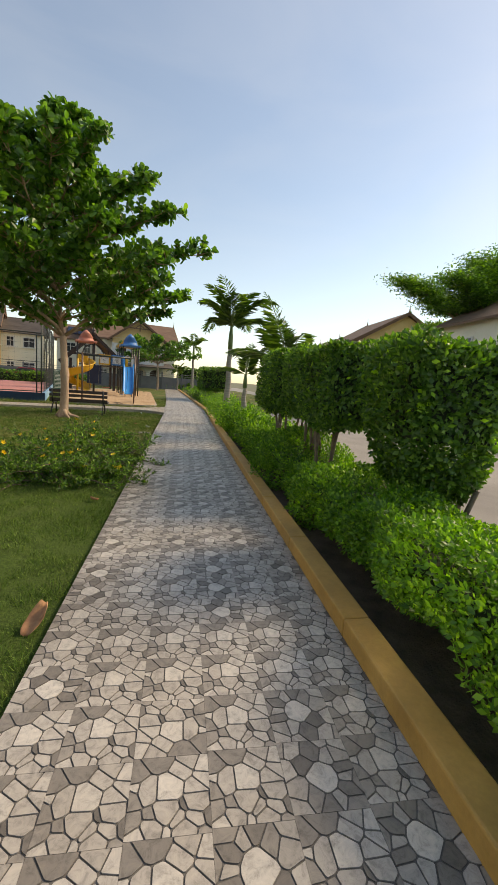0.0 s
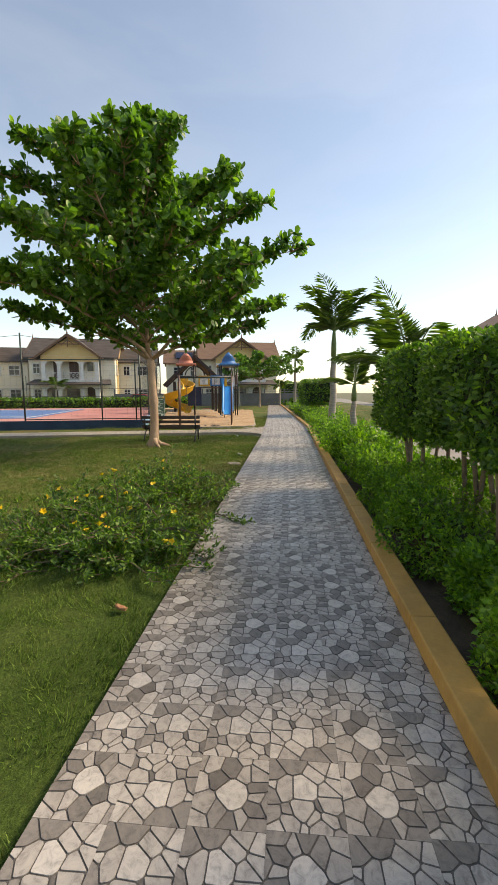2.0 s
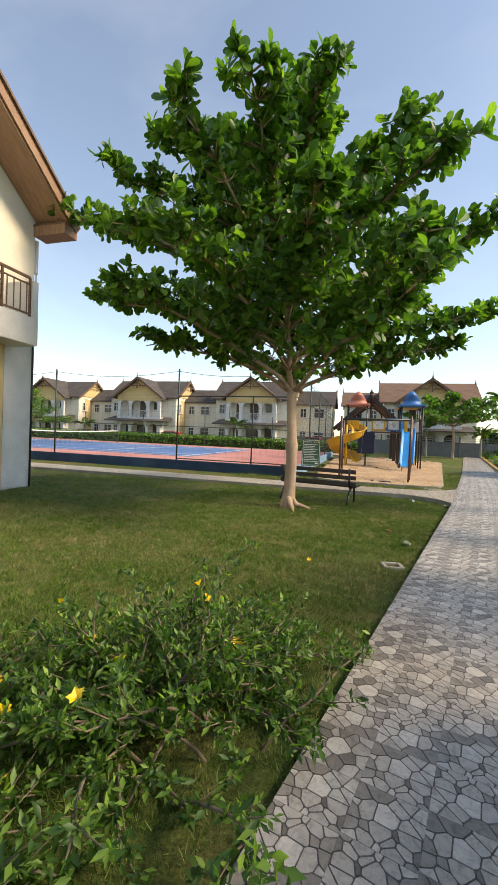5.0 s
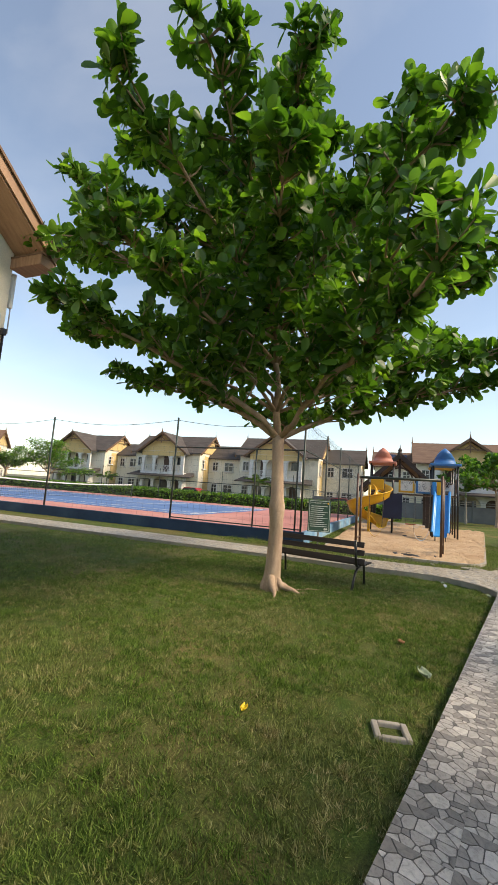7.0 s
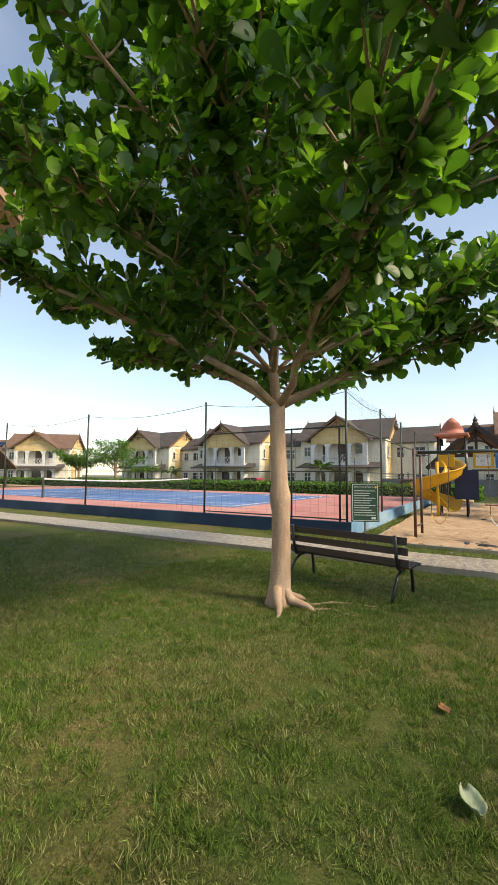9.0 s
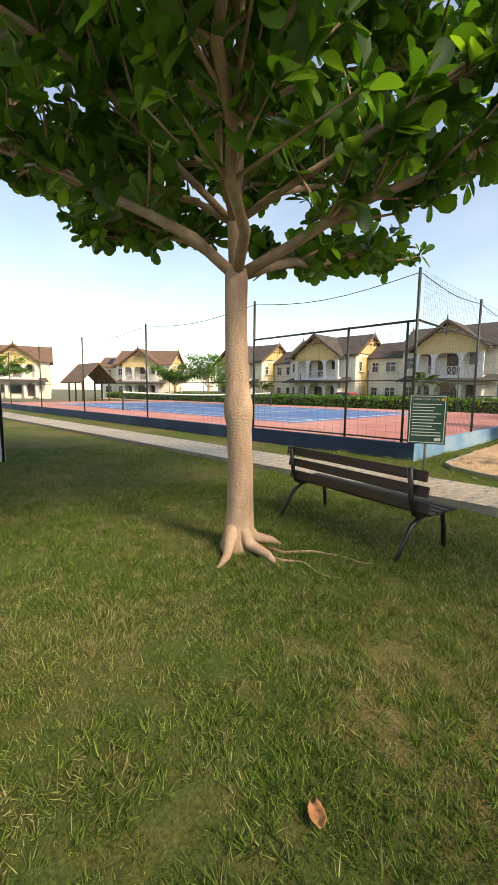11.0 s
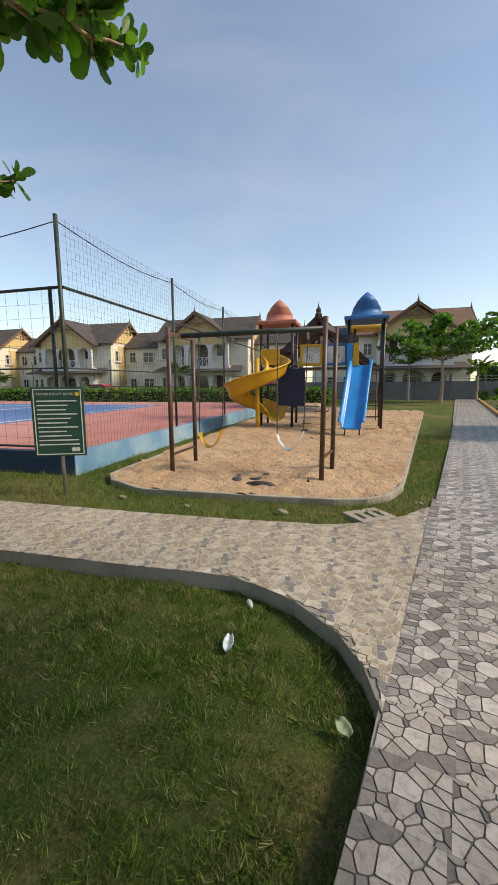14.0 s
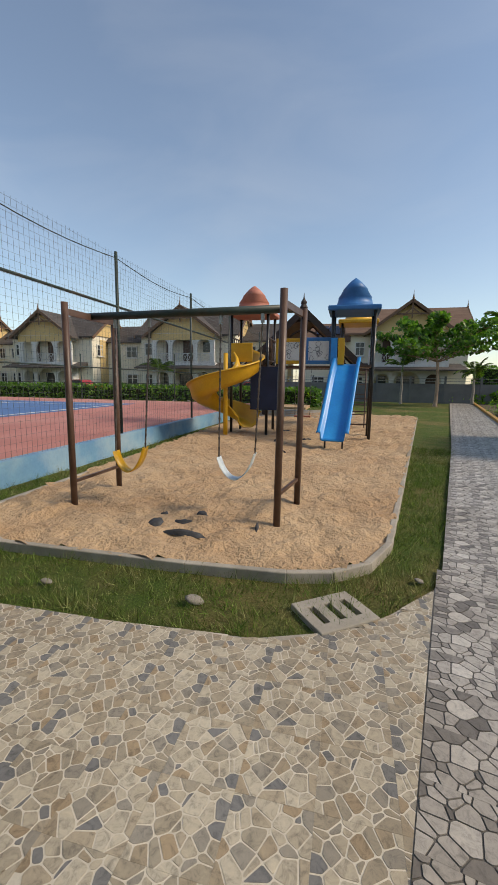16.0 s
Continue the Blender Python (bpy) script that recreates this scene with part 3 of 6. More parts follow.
def reach_limb(s, start, end, r0, r1, rnd, stations, n=9, wobble=0.12, power=0.75):
    """A limb from start to end that rises first and then flattens; adds (point, direction, how far along)."""
    start, end = Vector(start), Vector(end)
    span = end - start
    pts, rad = [start.copy()], [r0]
    off = Vector((0, 0, 0))
    for i in range(1, n + 1):
        f = i / n
        off = off * 0.8 + Vector((rnd.uniform(-1, 1), rnd.uniform(-1, 1), rnd.uniform(-0.5, 0.5))) * wobble
        p = start + Vector((span.x * f, span.y * f, span.z * f ** power)) + off
        pts.append(p)
        rad.append(r0 + (r1 - r0) * f)
        stations.append((p, (p - pts[-2]).normalized(), f))
    s.tube(pts, rad, 8)


def almond_tree(m, tiers, lone=(), height=10.0, seed=3, label="", fork=2.66, leaf=0.235, density=1.0, r0=0.13, name="almond_tree"):
    """Trunk with root flare; tiers of limbs (height, reach, rise, count, turn); twigs end in rosettes of large leaves."""
    tree = thing(name, label, "tree", m)
    rnd = random.Random(seed)
    t = Shape()
    zs = [-0.25, 0.0, 0.12, 0.35, 0.8, 1.18, 1.27, 1.38, 1.52, 2.1, 2.6]
    rs = [1.7, 1.45, 1.2, 1.05, 0.96, 0.93, 1.05, 1.1, 0.9, 0.8, 0.84]
    zs = [z * fork / 2.6 for z in zs]
    lean = [(0.05 * math.sin(z * 1.3), 0.03 * math.sin(z * 1.9 + 1)) for z in zs]
    t.tube([(lx, ly, z) for (lx, ly), z in zip(lean, zs)], [r * r0 for r in rs], 14)
    top = Vector((lean[-1][0], lean[-1][1], fork - 0.06))
    if r0 > 0.125:
        for a, ln_ in ((0.2, 0.4), (-0.9, 0.3), (2.6, 0.2), (1.3, 0.3)):
            ca, sa = math.cos(a), math.sin(a)
            t.tube([(0.08 * ca, 0.08 * sa, 0.22), (0.2 * ca, 0.2 * sa, 0.07), (0.2 * ca + ln_ * 0.5 * ca, 0.2 * sa + ln_ * 0.5 * sa + 0.04, 0.015), (ca * (0.2 + ln_), sa * (0.2 + ln_), -0.05)], [0.07, 0.06, 0.04, 0.015], 8)
    part("trunk", t, "bark", tree, smooth=True)
    if r0 > 0.125:
        part("knot", Shape().lathe([(0.045, 0.0), (0.06, 0.02), (0.045, 0.05), (0.02, 0.055), (0.001, 0.045)], 12), "bark", tree, "round pruned branch knot", True).matrix_local = Matrix.Translation((0.1, -0.075, 1.33)) @ Matrix.Rotation(radians(90), 4, "X") @ Matrix.Rotation(radians(40), 4, "Y")
    limbs, stations = Shape(), []
    lead = []
    reach_limb(limbs, top, top + Vector((-0.5, 0.2, height - fork - 0.3)), r0 * 0.55, 0.018, rnd, lead, 12, 0.09, 1.0)
    stations += [(p, d, f, 0.5) for p, d, f in lead if f > 0.3]

    def stem_at(z):
        if z <= fork:
            return top
        return min(lead, key=lambda v: abs(v[0].z - z))[0]

    wide = max(v[1] for v in tiers)
    for z0, reach, rise, count, turn in tiers:
        for i in range(count):
            a = 2 * math.pi * (i + rnd.uniform(-0.16, 0.16)) / count + turn
            b, st = stem_at(z0), []
            rr_ = reach * rnd.uniform(0.8, 1.08)
            end = Vector((b.x + rr_ * math.cos(a), b.y + rr_ * math.sin(a), z0 + rise * rnd.uniform(0.75, 1.2)))
            reach_limb(limbs, b, end, r0 * (0.42 if z0 <= fork else 0.27) * (0.45 + 0.55 * reach / wide), 0.014, rnd, st, 9, 0.1 * reach / wide)
            stations += [(p, d, f, reach / wide) for p, d, f in st]
    for z0, a, reach, rise in lone:
        st = []
        b = stem_at(z0)
        reach_limb(limbs, b, (b.x + reach * math.cos(a), b.y + reach * math.sin(a), z0 + rise), r0 * 0.3, 0.014, rnd, st, 10, 0.08)
        stations += [(p, d, f, 0.55) for p, d, f in st]
    rosettes = []
    for p, d, f, scale in stations:
        if f < 0.22:
            continue
        for j in range(5):
            a = rnd.uniform(0, 2 * math.pi)
            out = (Vector((math.cos(a), math.sin(a), rnd.uniform(-0.15, 0.45))) + d * 0.8).normalized()
            st = []
            ln2 = wide * rnd.uniform(0.08, 0.22) * (1.2 - 0.55 * f) * (0.5 + 0.5 * scale)
            limb(limbs, p, out, ln2, 0.017 * r0 / 0.13, 0.007, 0.15, 3, st, rnd.randint(0, 10 ** 6), 0.2)
            rosettes += [(q, e) for q, e, g in st if g > 0.5]
        rosettes.append((p + Vector((0, 0, 0.06)), (d + Vector((0, 0, 0.6))).normalized()))
    part("limb", limbs, "limb_bark", tree, smooth=True)
    q = np.array([tuple(p) for p, e in rosettes])
    e = np.array([tuple(d) for p, d in rosettes])
    e[:, 2] += 0.45
    e /= np.linalg.norm(e, axis=1, keepdims=True)
    k = int(10 * density)
    base = np.repeat(q, k, 0) + RNG.normal(size=(len(q) * k, 3)) * 0.03
    ax = unit(len(base)) * 0.95 + np.repeat(e, k, 0) * 0.55
    nrm = np.repeat(e, k, 0) + RNG.normal(size=(len(base), 3)) * 0.4
    L = leaf * RNG.uniform(0.55, 1.2, len(base))
    crown = new("crown", leaf_mesh("crown", "leaf", base, ax, nrm, L, L * RNG.uniform(0.5, 0.66, len(base))))
    crown.parent = tree
    return tree


almond_tree(pose(-3.52, 16.1, -0.07),
            ((2.64, 4.3, 1.5, 5, 0.55), (3.2, 4.2, 1.6, 6, 0.45), (3.9, 4.1, 1.6, 6, 0.95), (4.7, 3.9, 1.7, 6, 0.4), (5.6, 3.4, 1.6, 6, 0.8), (6.4, 2.7, 1.5, 5, 0.1), (7.1, 1.9, 1.3, 4, 0.9), (7.8, 1.1, 1.0, 4, 0.3)),
            ((4.9, radians(197), 6.0, 2.2), (3.4, radians(190), 5.3, 1.9)), 9.1, 3, "broad-leaved almond tree with pale trunk on the lawn")


# ---- trimmed hedges ----
def hedge(name, label, m, sx, sy, z0, z1, count, leaf, mat="hedge_leaf", stems=(), round_=0.18, cat="hedge", bulge=0.05, taper=0.0):
    """A clipped block of leaves on stems; size sx by sy, from z0 to z1."""
    h = thing(name, label, cat, m)
    ex = np.array([sx / 2, sy / 2, (z1 - z0) / 2])
    area = np.array([ex[1] * ex[2], ex[0] * ex[2], ex[0] * ex[1]])
    ax_i = RNG.choice(3, count, p=area / area.sum())
    p = RNG.uniform(-1, 1, (count, 3))
    sg = np.where(RNG.random(count) < (0.5), -1.0, 1.0)
    p[np.arange(count), ax_i] = sg
    n = np.zeros((count, 3))
    n[np.arange(count), ax_i] = sg
    q = p * ex
    # round the block's corners
    inner = np.maximum(ex - round_, 0.02)
    core = np.clip(q, -inner, inner)
    d = q - core
    ln_ = np.linalg.norm(d, axis=1, keepdims=True) + 1e-9
    q = core + d / ln_ * np.minimum(ln_, round_)
    n = n * 0.5 + d / ln_
    lump = np.array([noise.noise((a * 1.3 + m.translation.x, b * 1.3 + m.translation.y, c_ * 1.3)) for a, b, c_ in q])
    q = q + n * (lump[:, None] * bulge * 2 - np.abs(RNG.normal(size=(count, 1))) * 0.07)
    if taper:
        low = np.clip((q[:, 2] + ex[2]) / (1.3 * ex[2]), 0, 1)
        q[:, :2] *= (1 - taper * (1 - low) ** 1.5)[:, None]
    q[:, 2] += (z0 + z1) / 2
    axd = unit(count) + n * 0.6
    axd[:, 2] += 0.25
    L = leaf * RNG.uniform(0.6, 1.3, count)
    ob = new("foliage", leaf_mesh("foliage", mat, q, axd, n + RNG.normal(size=(count, 3)) * 0.5, L, L * 0.6, leaf > 0.09))
    ob.parent = h
    # solid box for twigs and inside of the block, its shade painted near-black
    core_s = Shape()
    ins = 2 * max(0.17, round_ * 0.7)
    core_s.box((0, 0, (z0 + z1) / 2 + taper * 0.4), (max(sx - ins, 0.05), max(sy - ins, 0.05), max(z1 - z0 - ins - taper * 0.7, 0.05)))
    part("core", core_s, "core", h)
    for a, b, tx, ty in stems:
        part("stem", Shape().tube([(a, b, -0.1), ((a + tx) / 2 + 0.02, (b + ty) / 2, z0 * 0.5), (tx, ty, z0 + 0.15)], [0.03, 0.026, 0.022], 7), "stem", h, smooth=True)
    return h


def stem_set(n, sx, sy, seed):
    r = random.Random(seed)
    return [(x := r.uniform(-sx / 3, sx / 3), y := r.uniform(-sy / 2.4, sy / 2.4), x + r.uniform(-0.2, 0.2), y + r.uniform(-0.35, 0.35)) for _ in range(n)]


hedge("box_hedge", "tall clipped hedge block on bare brown stems", pose(2.3, 9.75, 0, 0, 0, -3), 1.1, 1.75, 1.0, 2.15, 14000, 0.064, stems=stem_set(6, 1.0, 1.6, 4))
hedge("box_hedge", "tall clipped hedge block on bare brown stems", pose(2.28, 7.4, 0, 0, 0, -3), 1.1, 2.4, 0.95, 2.08, 20000, 0.064, stems=stem_set(7, 1.0, 2.2, 14))
hedge("round_bush", "dense clipped bush, rounded and tapering to its stems", pose(2.25, 4.95, 0, 0, 0, -3), 1.08, 1.1, 0.55, 1.97, 16000, 0.06, stems=stem_set(9, 0.5, 0.6, 5), round_=0.3, cat="bush", taper=0.42, bulge=0.07)
hedge("box_hedge", "dark clipped hedge block beside the path", pose(3.1, 31.5, 0, 0, 0, -1), 1.9, 4.0, 0.8, 2.35, 6000, 0.12, stems=stem_set(5, 1.5, 3.6, 6))
for y_, sx_, h_, cnt in ((1.6, 1.3, 0.62, 26000), (3.6, 1.3, 0.66, 42000), (5.6, 1.3, 0.58, 28000), (7.7, 1.25, 0.5, 20000), (9.9, 1.25, 0.5, 15000), (12.4, 1.35, 0.52, 6000), (15.2, 1.4, 0.52, 5500), (18.6, 1.5, 0.5, 4600), (22.4, 1.6, 0.5, 3000), (26.6, 1.8, 0.6, 2600), (31.0, 1.8, 0.6, 2000), (36.0, 1.8, 0.6, 2000), (42.0, 1.9, 0.6, 1800)):
    ln_y = 2.3 if y_ < 11 else (3.4 if y_ < 17 else 5.4)
    hedge("low_shrub", "bright green low shrubs in the bed beside the kerb", pose(kerb_x(y_) + 0.29 + sx_ / 2, y_, 0, 0, 0, -3 if y_ < 22 else 1), sx_, ln_y, 0.06, h_, cnt, 0.038 if y_ < 5 else (0.045 if y_ < 11 else 0.085), "shrub_leaf", round_=0.35, cat="shrub", bulge=0.17)


# ---- houses ----
def arcade(s, x0, x1, z0, z1, y, openings, thick=0.25):
    """A wall with arched openings: (centre, width, sill, springing)."""
    xs = [x0]
    for c_, w, sill, spring in openings:
        xs += [c_ - w / 2, c_ + w / 2]
    xs.append(x1)
    for i in range(0, len(xs), 2):
        s.box(((xs[i] + xs[i + 1]) / 2, y, (z0 + z1) / 2), (xs[i + 1] - xs[i], thick, z1 - z0))
    for c_, w, sill, spring in openings:
        if sill > z0 + 0.01:
            s.box((c_, y, (z0 + sill) / 2), (w, thick, sill - z0))
        n = 12
        for k in range(n):
            a0, a1 = math.pi * k / n, math.pi * (k + 1) / n
            xa, xb = c_ - w / 2 * math.cos(a0), c_ - w / 2 * math.cos(a1)
            za, zb = spring + w / 2 * 0.9 * math.sin(a0), spring + w / 2 * 0.9 * math.sin(a1)
            v = [(x, yy, z) for yy in (y - thick / 2, y + thick / 2) for x, z in ((xa, za), (xb, zb), (xb, z1), (xa, z1))]
            s.add(v, [(0, 1, 2, 3), (7, 6, 5, 4), (0, 4, 5, 1)])


def gable_roof(s, x0, x1, y0, y1, ze, zr, along="x", t=0.16, over=0.5):
    """Two sloping slabs with thickness, ridge along x or y."""
    if along == "x":
        ym = (y0 + y1) / 2
        k_ = (zr - ze) / (ym - y0)
        for yy, sg in ((y0 - over, 1), (y1 + over, 1)):
            zz = ze - over * k_
            v = [(x, a, z) for x in (x0 - over, x1 + over) for a, z in ((yy, zz), (ym, zr), (ym, zr + t), (yy, zz + t))]
            s.add(v, [(0, 1, 2, 3), (7, 6, 5, 4), (0, 4, 5, 1), (1, 5, 6, 2), (2, 6, 7, 3), (3, 7, 4, 0)])
    else:
        xm = (x0 + x1) / 2
        k_ = (zr - ze) / (xm - x0)
        for xx in (x0 - over, x1 + over):
            zz = ze - over * k_
            v = [(a, y, z) for y in (y0 - over, y1 + over) for a, z in ((xx, zz), (xm, zr), (xm, zr + t), (xx, zz + t))]
            s.add(v, [(0, 1, 2, 3), (7, 6, 5, 4), (0, 4, 5, 1), (1, 5, 6, 2), (2, 6, 7, 3), (3, 7, 4, 0)])


def finial(parent, x, y, z, h=0.9):
    part("finial", Shape().lathe([(0.09, 0), (0.1, 0.18), (0.05, 0.26), (0.06, 0.34), (0.025, 0.5), (0.004, h)], 6, (x, y, z)), "timber", parent)


def window(parent, x, y, z, w, h, face="front"):
    """Framed window with mullions; front faces -y, side faces +x."""
    m = Matrix.Translation((x, y, z)) @ (Matrix.Rotation(radians(90), 4, "Z") if face == "side" else Matrix())
    fr = Shape()
    a, b = (w / 2 + 0.04, h / 2 + 0.04), (w / 2 - 0.04, h / 2 - 0.04)
    vs = [(sx * p[0], yy, sz * p[1]) for yy in (-0.11, 0.01) for p in (a, b) for sx, sz in ((-1, -1), (1, -1), (1, 1), (-1, 1))]
    fs = []
    for k in range(4):
        n_ = (k + 1) % 4
        fs += [(k, n_, 4 + n_, 4 + k), (8 + n_, 8 + k, 12 + k, 12 + n_), (n_, k, 8 + k, 8 + n_), (4 + k, 4 + n_, 12 + n_, 12 + k)]
    fr.add(vs, fs)
    win = part("window", fr, "white_paint", parent)
    win.matrix_local = m
    part("mullion", Shape().box((0, -0.05, 0), (0.06, 0.1, h - 0.08)), "white_paint", win)
    part("transom", Shape().box((0, -0.053, h * 0.12), (w - 0.08, 0.09, 0.06)), "white_paint", win)
    part("sill", Shape().box((0, -0.1, -h / 2 - 0.08), (w + 0.25, 0.24, 0.08)), "white_paint", win)
    part("pane", Shape().box((0, -0.03, 0), (w - 0.02, 0.05, h - 0.02)), "glass", win)
    return win


def railing(parent, x0, x1, y, z, h=0.95, mat="white_paint", name="balustrade", lattice=True):
    s = Shape()
    s.box(((x0 + x1) / 2, y, z + h), (x1 - x0, 0.07, 0.06))
    s.box(((x0 + x1) / 2, y, z + 0.1), (x1 - x0, 0.05, 0.05))
    n = max(2, int((x1 - x0) / 0.45))
    for i in range(n):
        a, b = x0 + (x1 - x0) * i / n, x0 + (x1 - x0) * (i + 1) / n
        s.beam((a, y, z + 0.1), (b, y, z + h), 0.03, 0.03)
        s.beam((a, y + 0.02, z + h), (b, y + 0.02, z + 0.1), 0.03, 0.03)
        s.box((a, y, z + h / 2), (0.035, 0.035, h))
    return part(name, s, mat, parent)


def estate_house(m, label, roof="roof", sd=1, solar=False):
    """Two-storey cream house: main block with arched balcony under a pediment, lower wing set back."""
    h = thing("estate_house", label, "house", m, "row of estate houses")
    w = Shape()
    w.box((0, 4.6, 3.05), (10.4, 7.2, 6.5))
    part("wall", w, "plaster", h)
    # gable end in ochre
    for x in (-5.2, 5.2):
        s = Shape()
        s.add([(x - 0.12, 1.0, 6.3), (x - 0.12, 8.2, 6.3), (x - 0.12, 4.6, 8.7), (x + 0.12, 1.0, 6.3), (x + 0.12, 8.2, 6.3), (x + 0.12, 4.6, 8.7)], [(0, 1, 2), (5, 4, 3), (0, 2, 5, 3), (1, 4, 5, 2), (0, 3, 4, 1)])
        part("gable_wall", s, "ochre", h)
    part("ochre_band", Shape().box((5.23, 3.6, 2.9), (0.06, 2.2, 6.0)), "ochre", h)
    # projecting bay with arches
    s = Shape()
    arcade(s, -3.4, 3.4, 0.0, 3.0, 0.0, [(-2.25, 1.35, 0.0, 1.75), (0, 2.3, 0.0, 1.55), (2.25, 1.35, 0.0, 1.75)])
    arcade(s, -3.4, 3.4, 3.3, 6.2, 0.0, [(-2.25, 1.35, 3.31, 5.0), (0, 2.3, 3.31, 4.75), (2.25, 1.35, 3.31, 5.0)])
    s.box((0, 0.5, 3.15), (6.9, 1.3, 0.3))
    for x in (-3.3, 3.3):
        s.box((x, 0.55, 1.5), (0.2, 0.9, 3.0))
        s.box((x, 0.55, 5.9), (0.2, 0.9, 0.6))
    part("arcade", s, "white_paint", h)
    s = Shape()
    s.add([(-3.5, -0.12, 6.2), (3.5, -0.12, 6.2), (0, -0.12, 8.55), (-3.5, 0.12, 6.2), (3.5, 0.12, 6.2), (0, 0.12, 8.55)], [(0, 1, 2), (5, 4, 3), (0, 2, 5, 3), (1, 4, 5, 2), (0, 3, 4, 1)])
    s.box((0, -0.128, 5.85), (6.8, 0.03, 0.65))
    part("pediment", s, "ochre", h)
    s = Shape()
    gable_roof(s, -5.2, 5.2, 1.0, 8.2, 6.3, 8.75)
    part("roof", s, roof, h)
    s = Shape()
    gable_roof(s, -3.5, 3.5, -0.25, 4.2, 6.15, 8.72, "y", 0.16, 0.45)
    part("gable_roof", s, roof, h)
    def timber(name, a, b, w_, h_):
        part(name, Shape().beam(a, b, w_, h_), "timber", h)
    for sg in (-1, 1):
        timber("bargeboard", (sg * 4.0, -0.78, 5.85), (0, -0.78, 8.75), 0.07, 0.26)
        timber("brace", (sg * 0.75, -0.74, 7.5), (0, -0.74, 8.1), 0.07, 0.1)
    timber("tie_beam", (-1.35, -0.74, 7.6), (1.35, -0.74, 7.6), 0.08, 0.13)
    timber("king_post", (0, -0.74, 7.25), (0, -0.74, 8.55), 0.1, 0.12)
    for x in (-5.72, 5.72):
        for sg in (-1, 1):
            timber("bargeboard", (x, 4.6 + sg * 4.15, 5.9), (x, 4.6, 8.8), 0.07, 0.26)
        timber("tie_beam", (x, 3.4, 7.9), (x, 5.8, 7.9), 0.07, 0.12)
        timber("king_post", (x, 4.6, 7.3), (x, 4.6, 8.5), 0.08, 0.12)
    s = Shape()
    s.add([(-5.0, -1.0, 2.75), (5.0, -1.0, 2.75), (4.6, 1.0, 3.35), (-4.6, 1.0, 3.35), (-5.0, -1.0, 2.62), (5.0, -1.0, 2.62), (4.6, 1.0, 2.95), (-4.6, 1.0, 2.95)],
          [(0, 1, 2, 3), (7, 6, 5, 4), (0, 4, 5, 1), (1, 5, 6, 2), (3, 2, 6, 7), (0, 3, 7, 4)])
    part("canopy_roof", s, "roof", h)
    railing(h, -3.3, 3.3, -0.02, 3.3, 0.9, "white_paint")
    for x, z, ww, hh in ((-1.9, 4.5, 0.7, 2.2), (0.2, 4.4, 1.1, 2.3), (2.2, 4.9, 0.7, 1.0), (0.0, 1.4, 1.6, 1.5), (-2.2, 1.5, 0.8, 1.4), (2.2, 1.3, 0.9, 2.1)):
        part("door" if hh > 2.05 else "window", Shape().box((x, 0.95, z), (ww, 0.14, hh)), "door" if hh > 2.05 else "glass", h)
    finial(h, 0, -0.78, 8.8)
    finial(h, -5.7, 4.6, 8.8)
    finial(h, 5.7, 4.6, 8.8)
    # wing, on the side sd
    part("wing_wall", Shape().box((sd * 7.6, 6.6, 2.9), (4.9, 5.2, 6.1)), "plaster", h)
    x = sd * 10.06
    s = Shape().add([(x - 0.1, 4.0, 5.9), (x - 0.1, 9.2, 5.9), (x - 0.1, 6.6, 7.6), (x + 0.1, 4.0, 5.9), (x + 0.1, 9.2, 5.9), (x + 0.1, 6.6, 7.6)], [(0, 1, 2), (5, 4, 3), (0, 2, 5, 3), (1, 4, 5, 2)])
    part("wing_gable", s, "ochre", h)
    part("ochre_band", Shape().box((sd * 10.08, 6.0, 2.9), (0.06, 2.4, 5.8)), "ochre", h)
    s = Shape()
    gable_roof(s, min(sd * 5.4, sd * 10.1), max(sd * 5.4, sd * 10.1), 4.0, 9.2, 5.9, 7.7, "x", 0.15, 0.4)
    part("wing_roof", s, roof, h)
    finial(h, sd * 10.45, 6.6, 7.75)
    for x in (6.3, 8.4):
        for z, hh in ((4.6, 1.2), (1.5, 1.2)):
            window(h, sd * x, 4.0, z, 1.3 if x > 7 else 0.8, hh)
    for y, z in ((2.4, 4.7), (6.6, 4.7), (6.6, 1.5)):
        window(h, 5.2, y, z, 1.0, 1.2, "side")
    if sd > 0:
        for y, z in ((5.0, 4.6), (8.0, 4.6), (6.4, 1.5)):
            window(h, 10.06, y, z, 0.9, 1.2, "side")
    if solar:
        for k in range(2):
            part("solar_panel", Shape().box((sd * (6.9 + 1.25 * k), 5.1, 6.98), (1.15, 1.7, 0.06), Matrix.Rotation(radians(34.7), 3, "X")), "solar", h, "dark blue solar panel")
    for x in (-4.3,):
        for z in (4.7, 1.5):
            window(h, x, 1.0, z, 0.8, 1.2)
    return h


LBL = "two-storey cream house with arched balcony and dark gabled roof"
house_a = estate_house(ESTATE @ pose(-28.2, 35.6, 0), LBL)
house_b = copy_thing(house_a, ESTATE @ pose(-11.8, 35.6, 0))
house_c = estate_house(ESTATE @ pose(9.9, 36.4, 0), "two-storey cream house with arched porch and brown roof", "roof_brown", -1, True)
house_d = copy_thing(house_a, ESTATE @ pose(-45, 36.5, 0))
house_e = copy_thing(house_c, ESTATE @ pose(-63, 30.0, 0, 0, 0, 35))
house_f = copy_thing(house_c, ESTATE @ pose(-72, 12.0, 0, 0, 0, 70))
house_g = copy_thing(house_a, ESTATE @ pose(-74, -6.0, 0, 0, 0, 85))


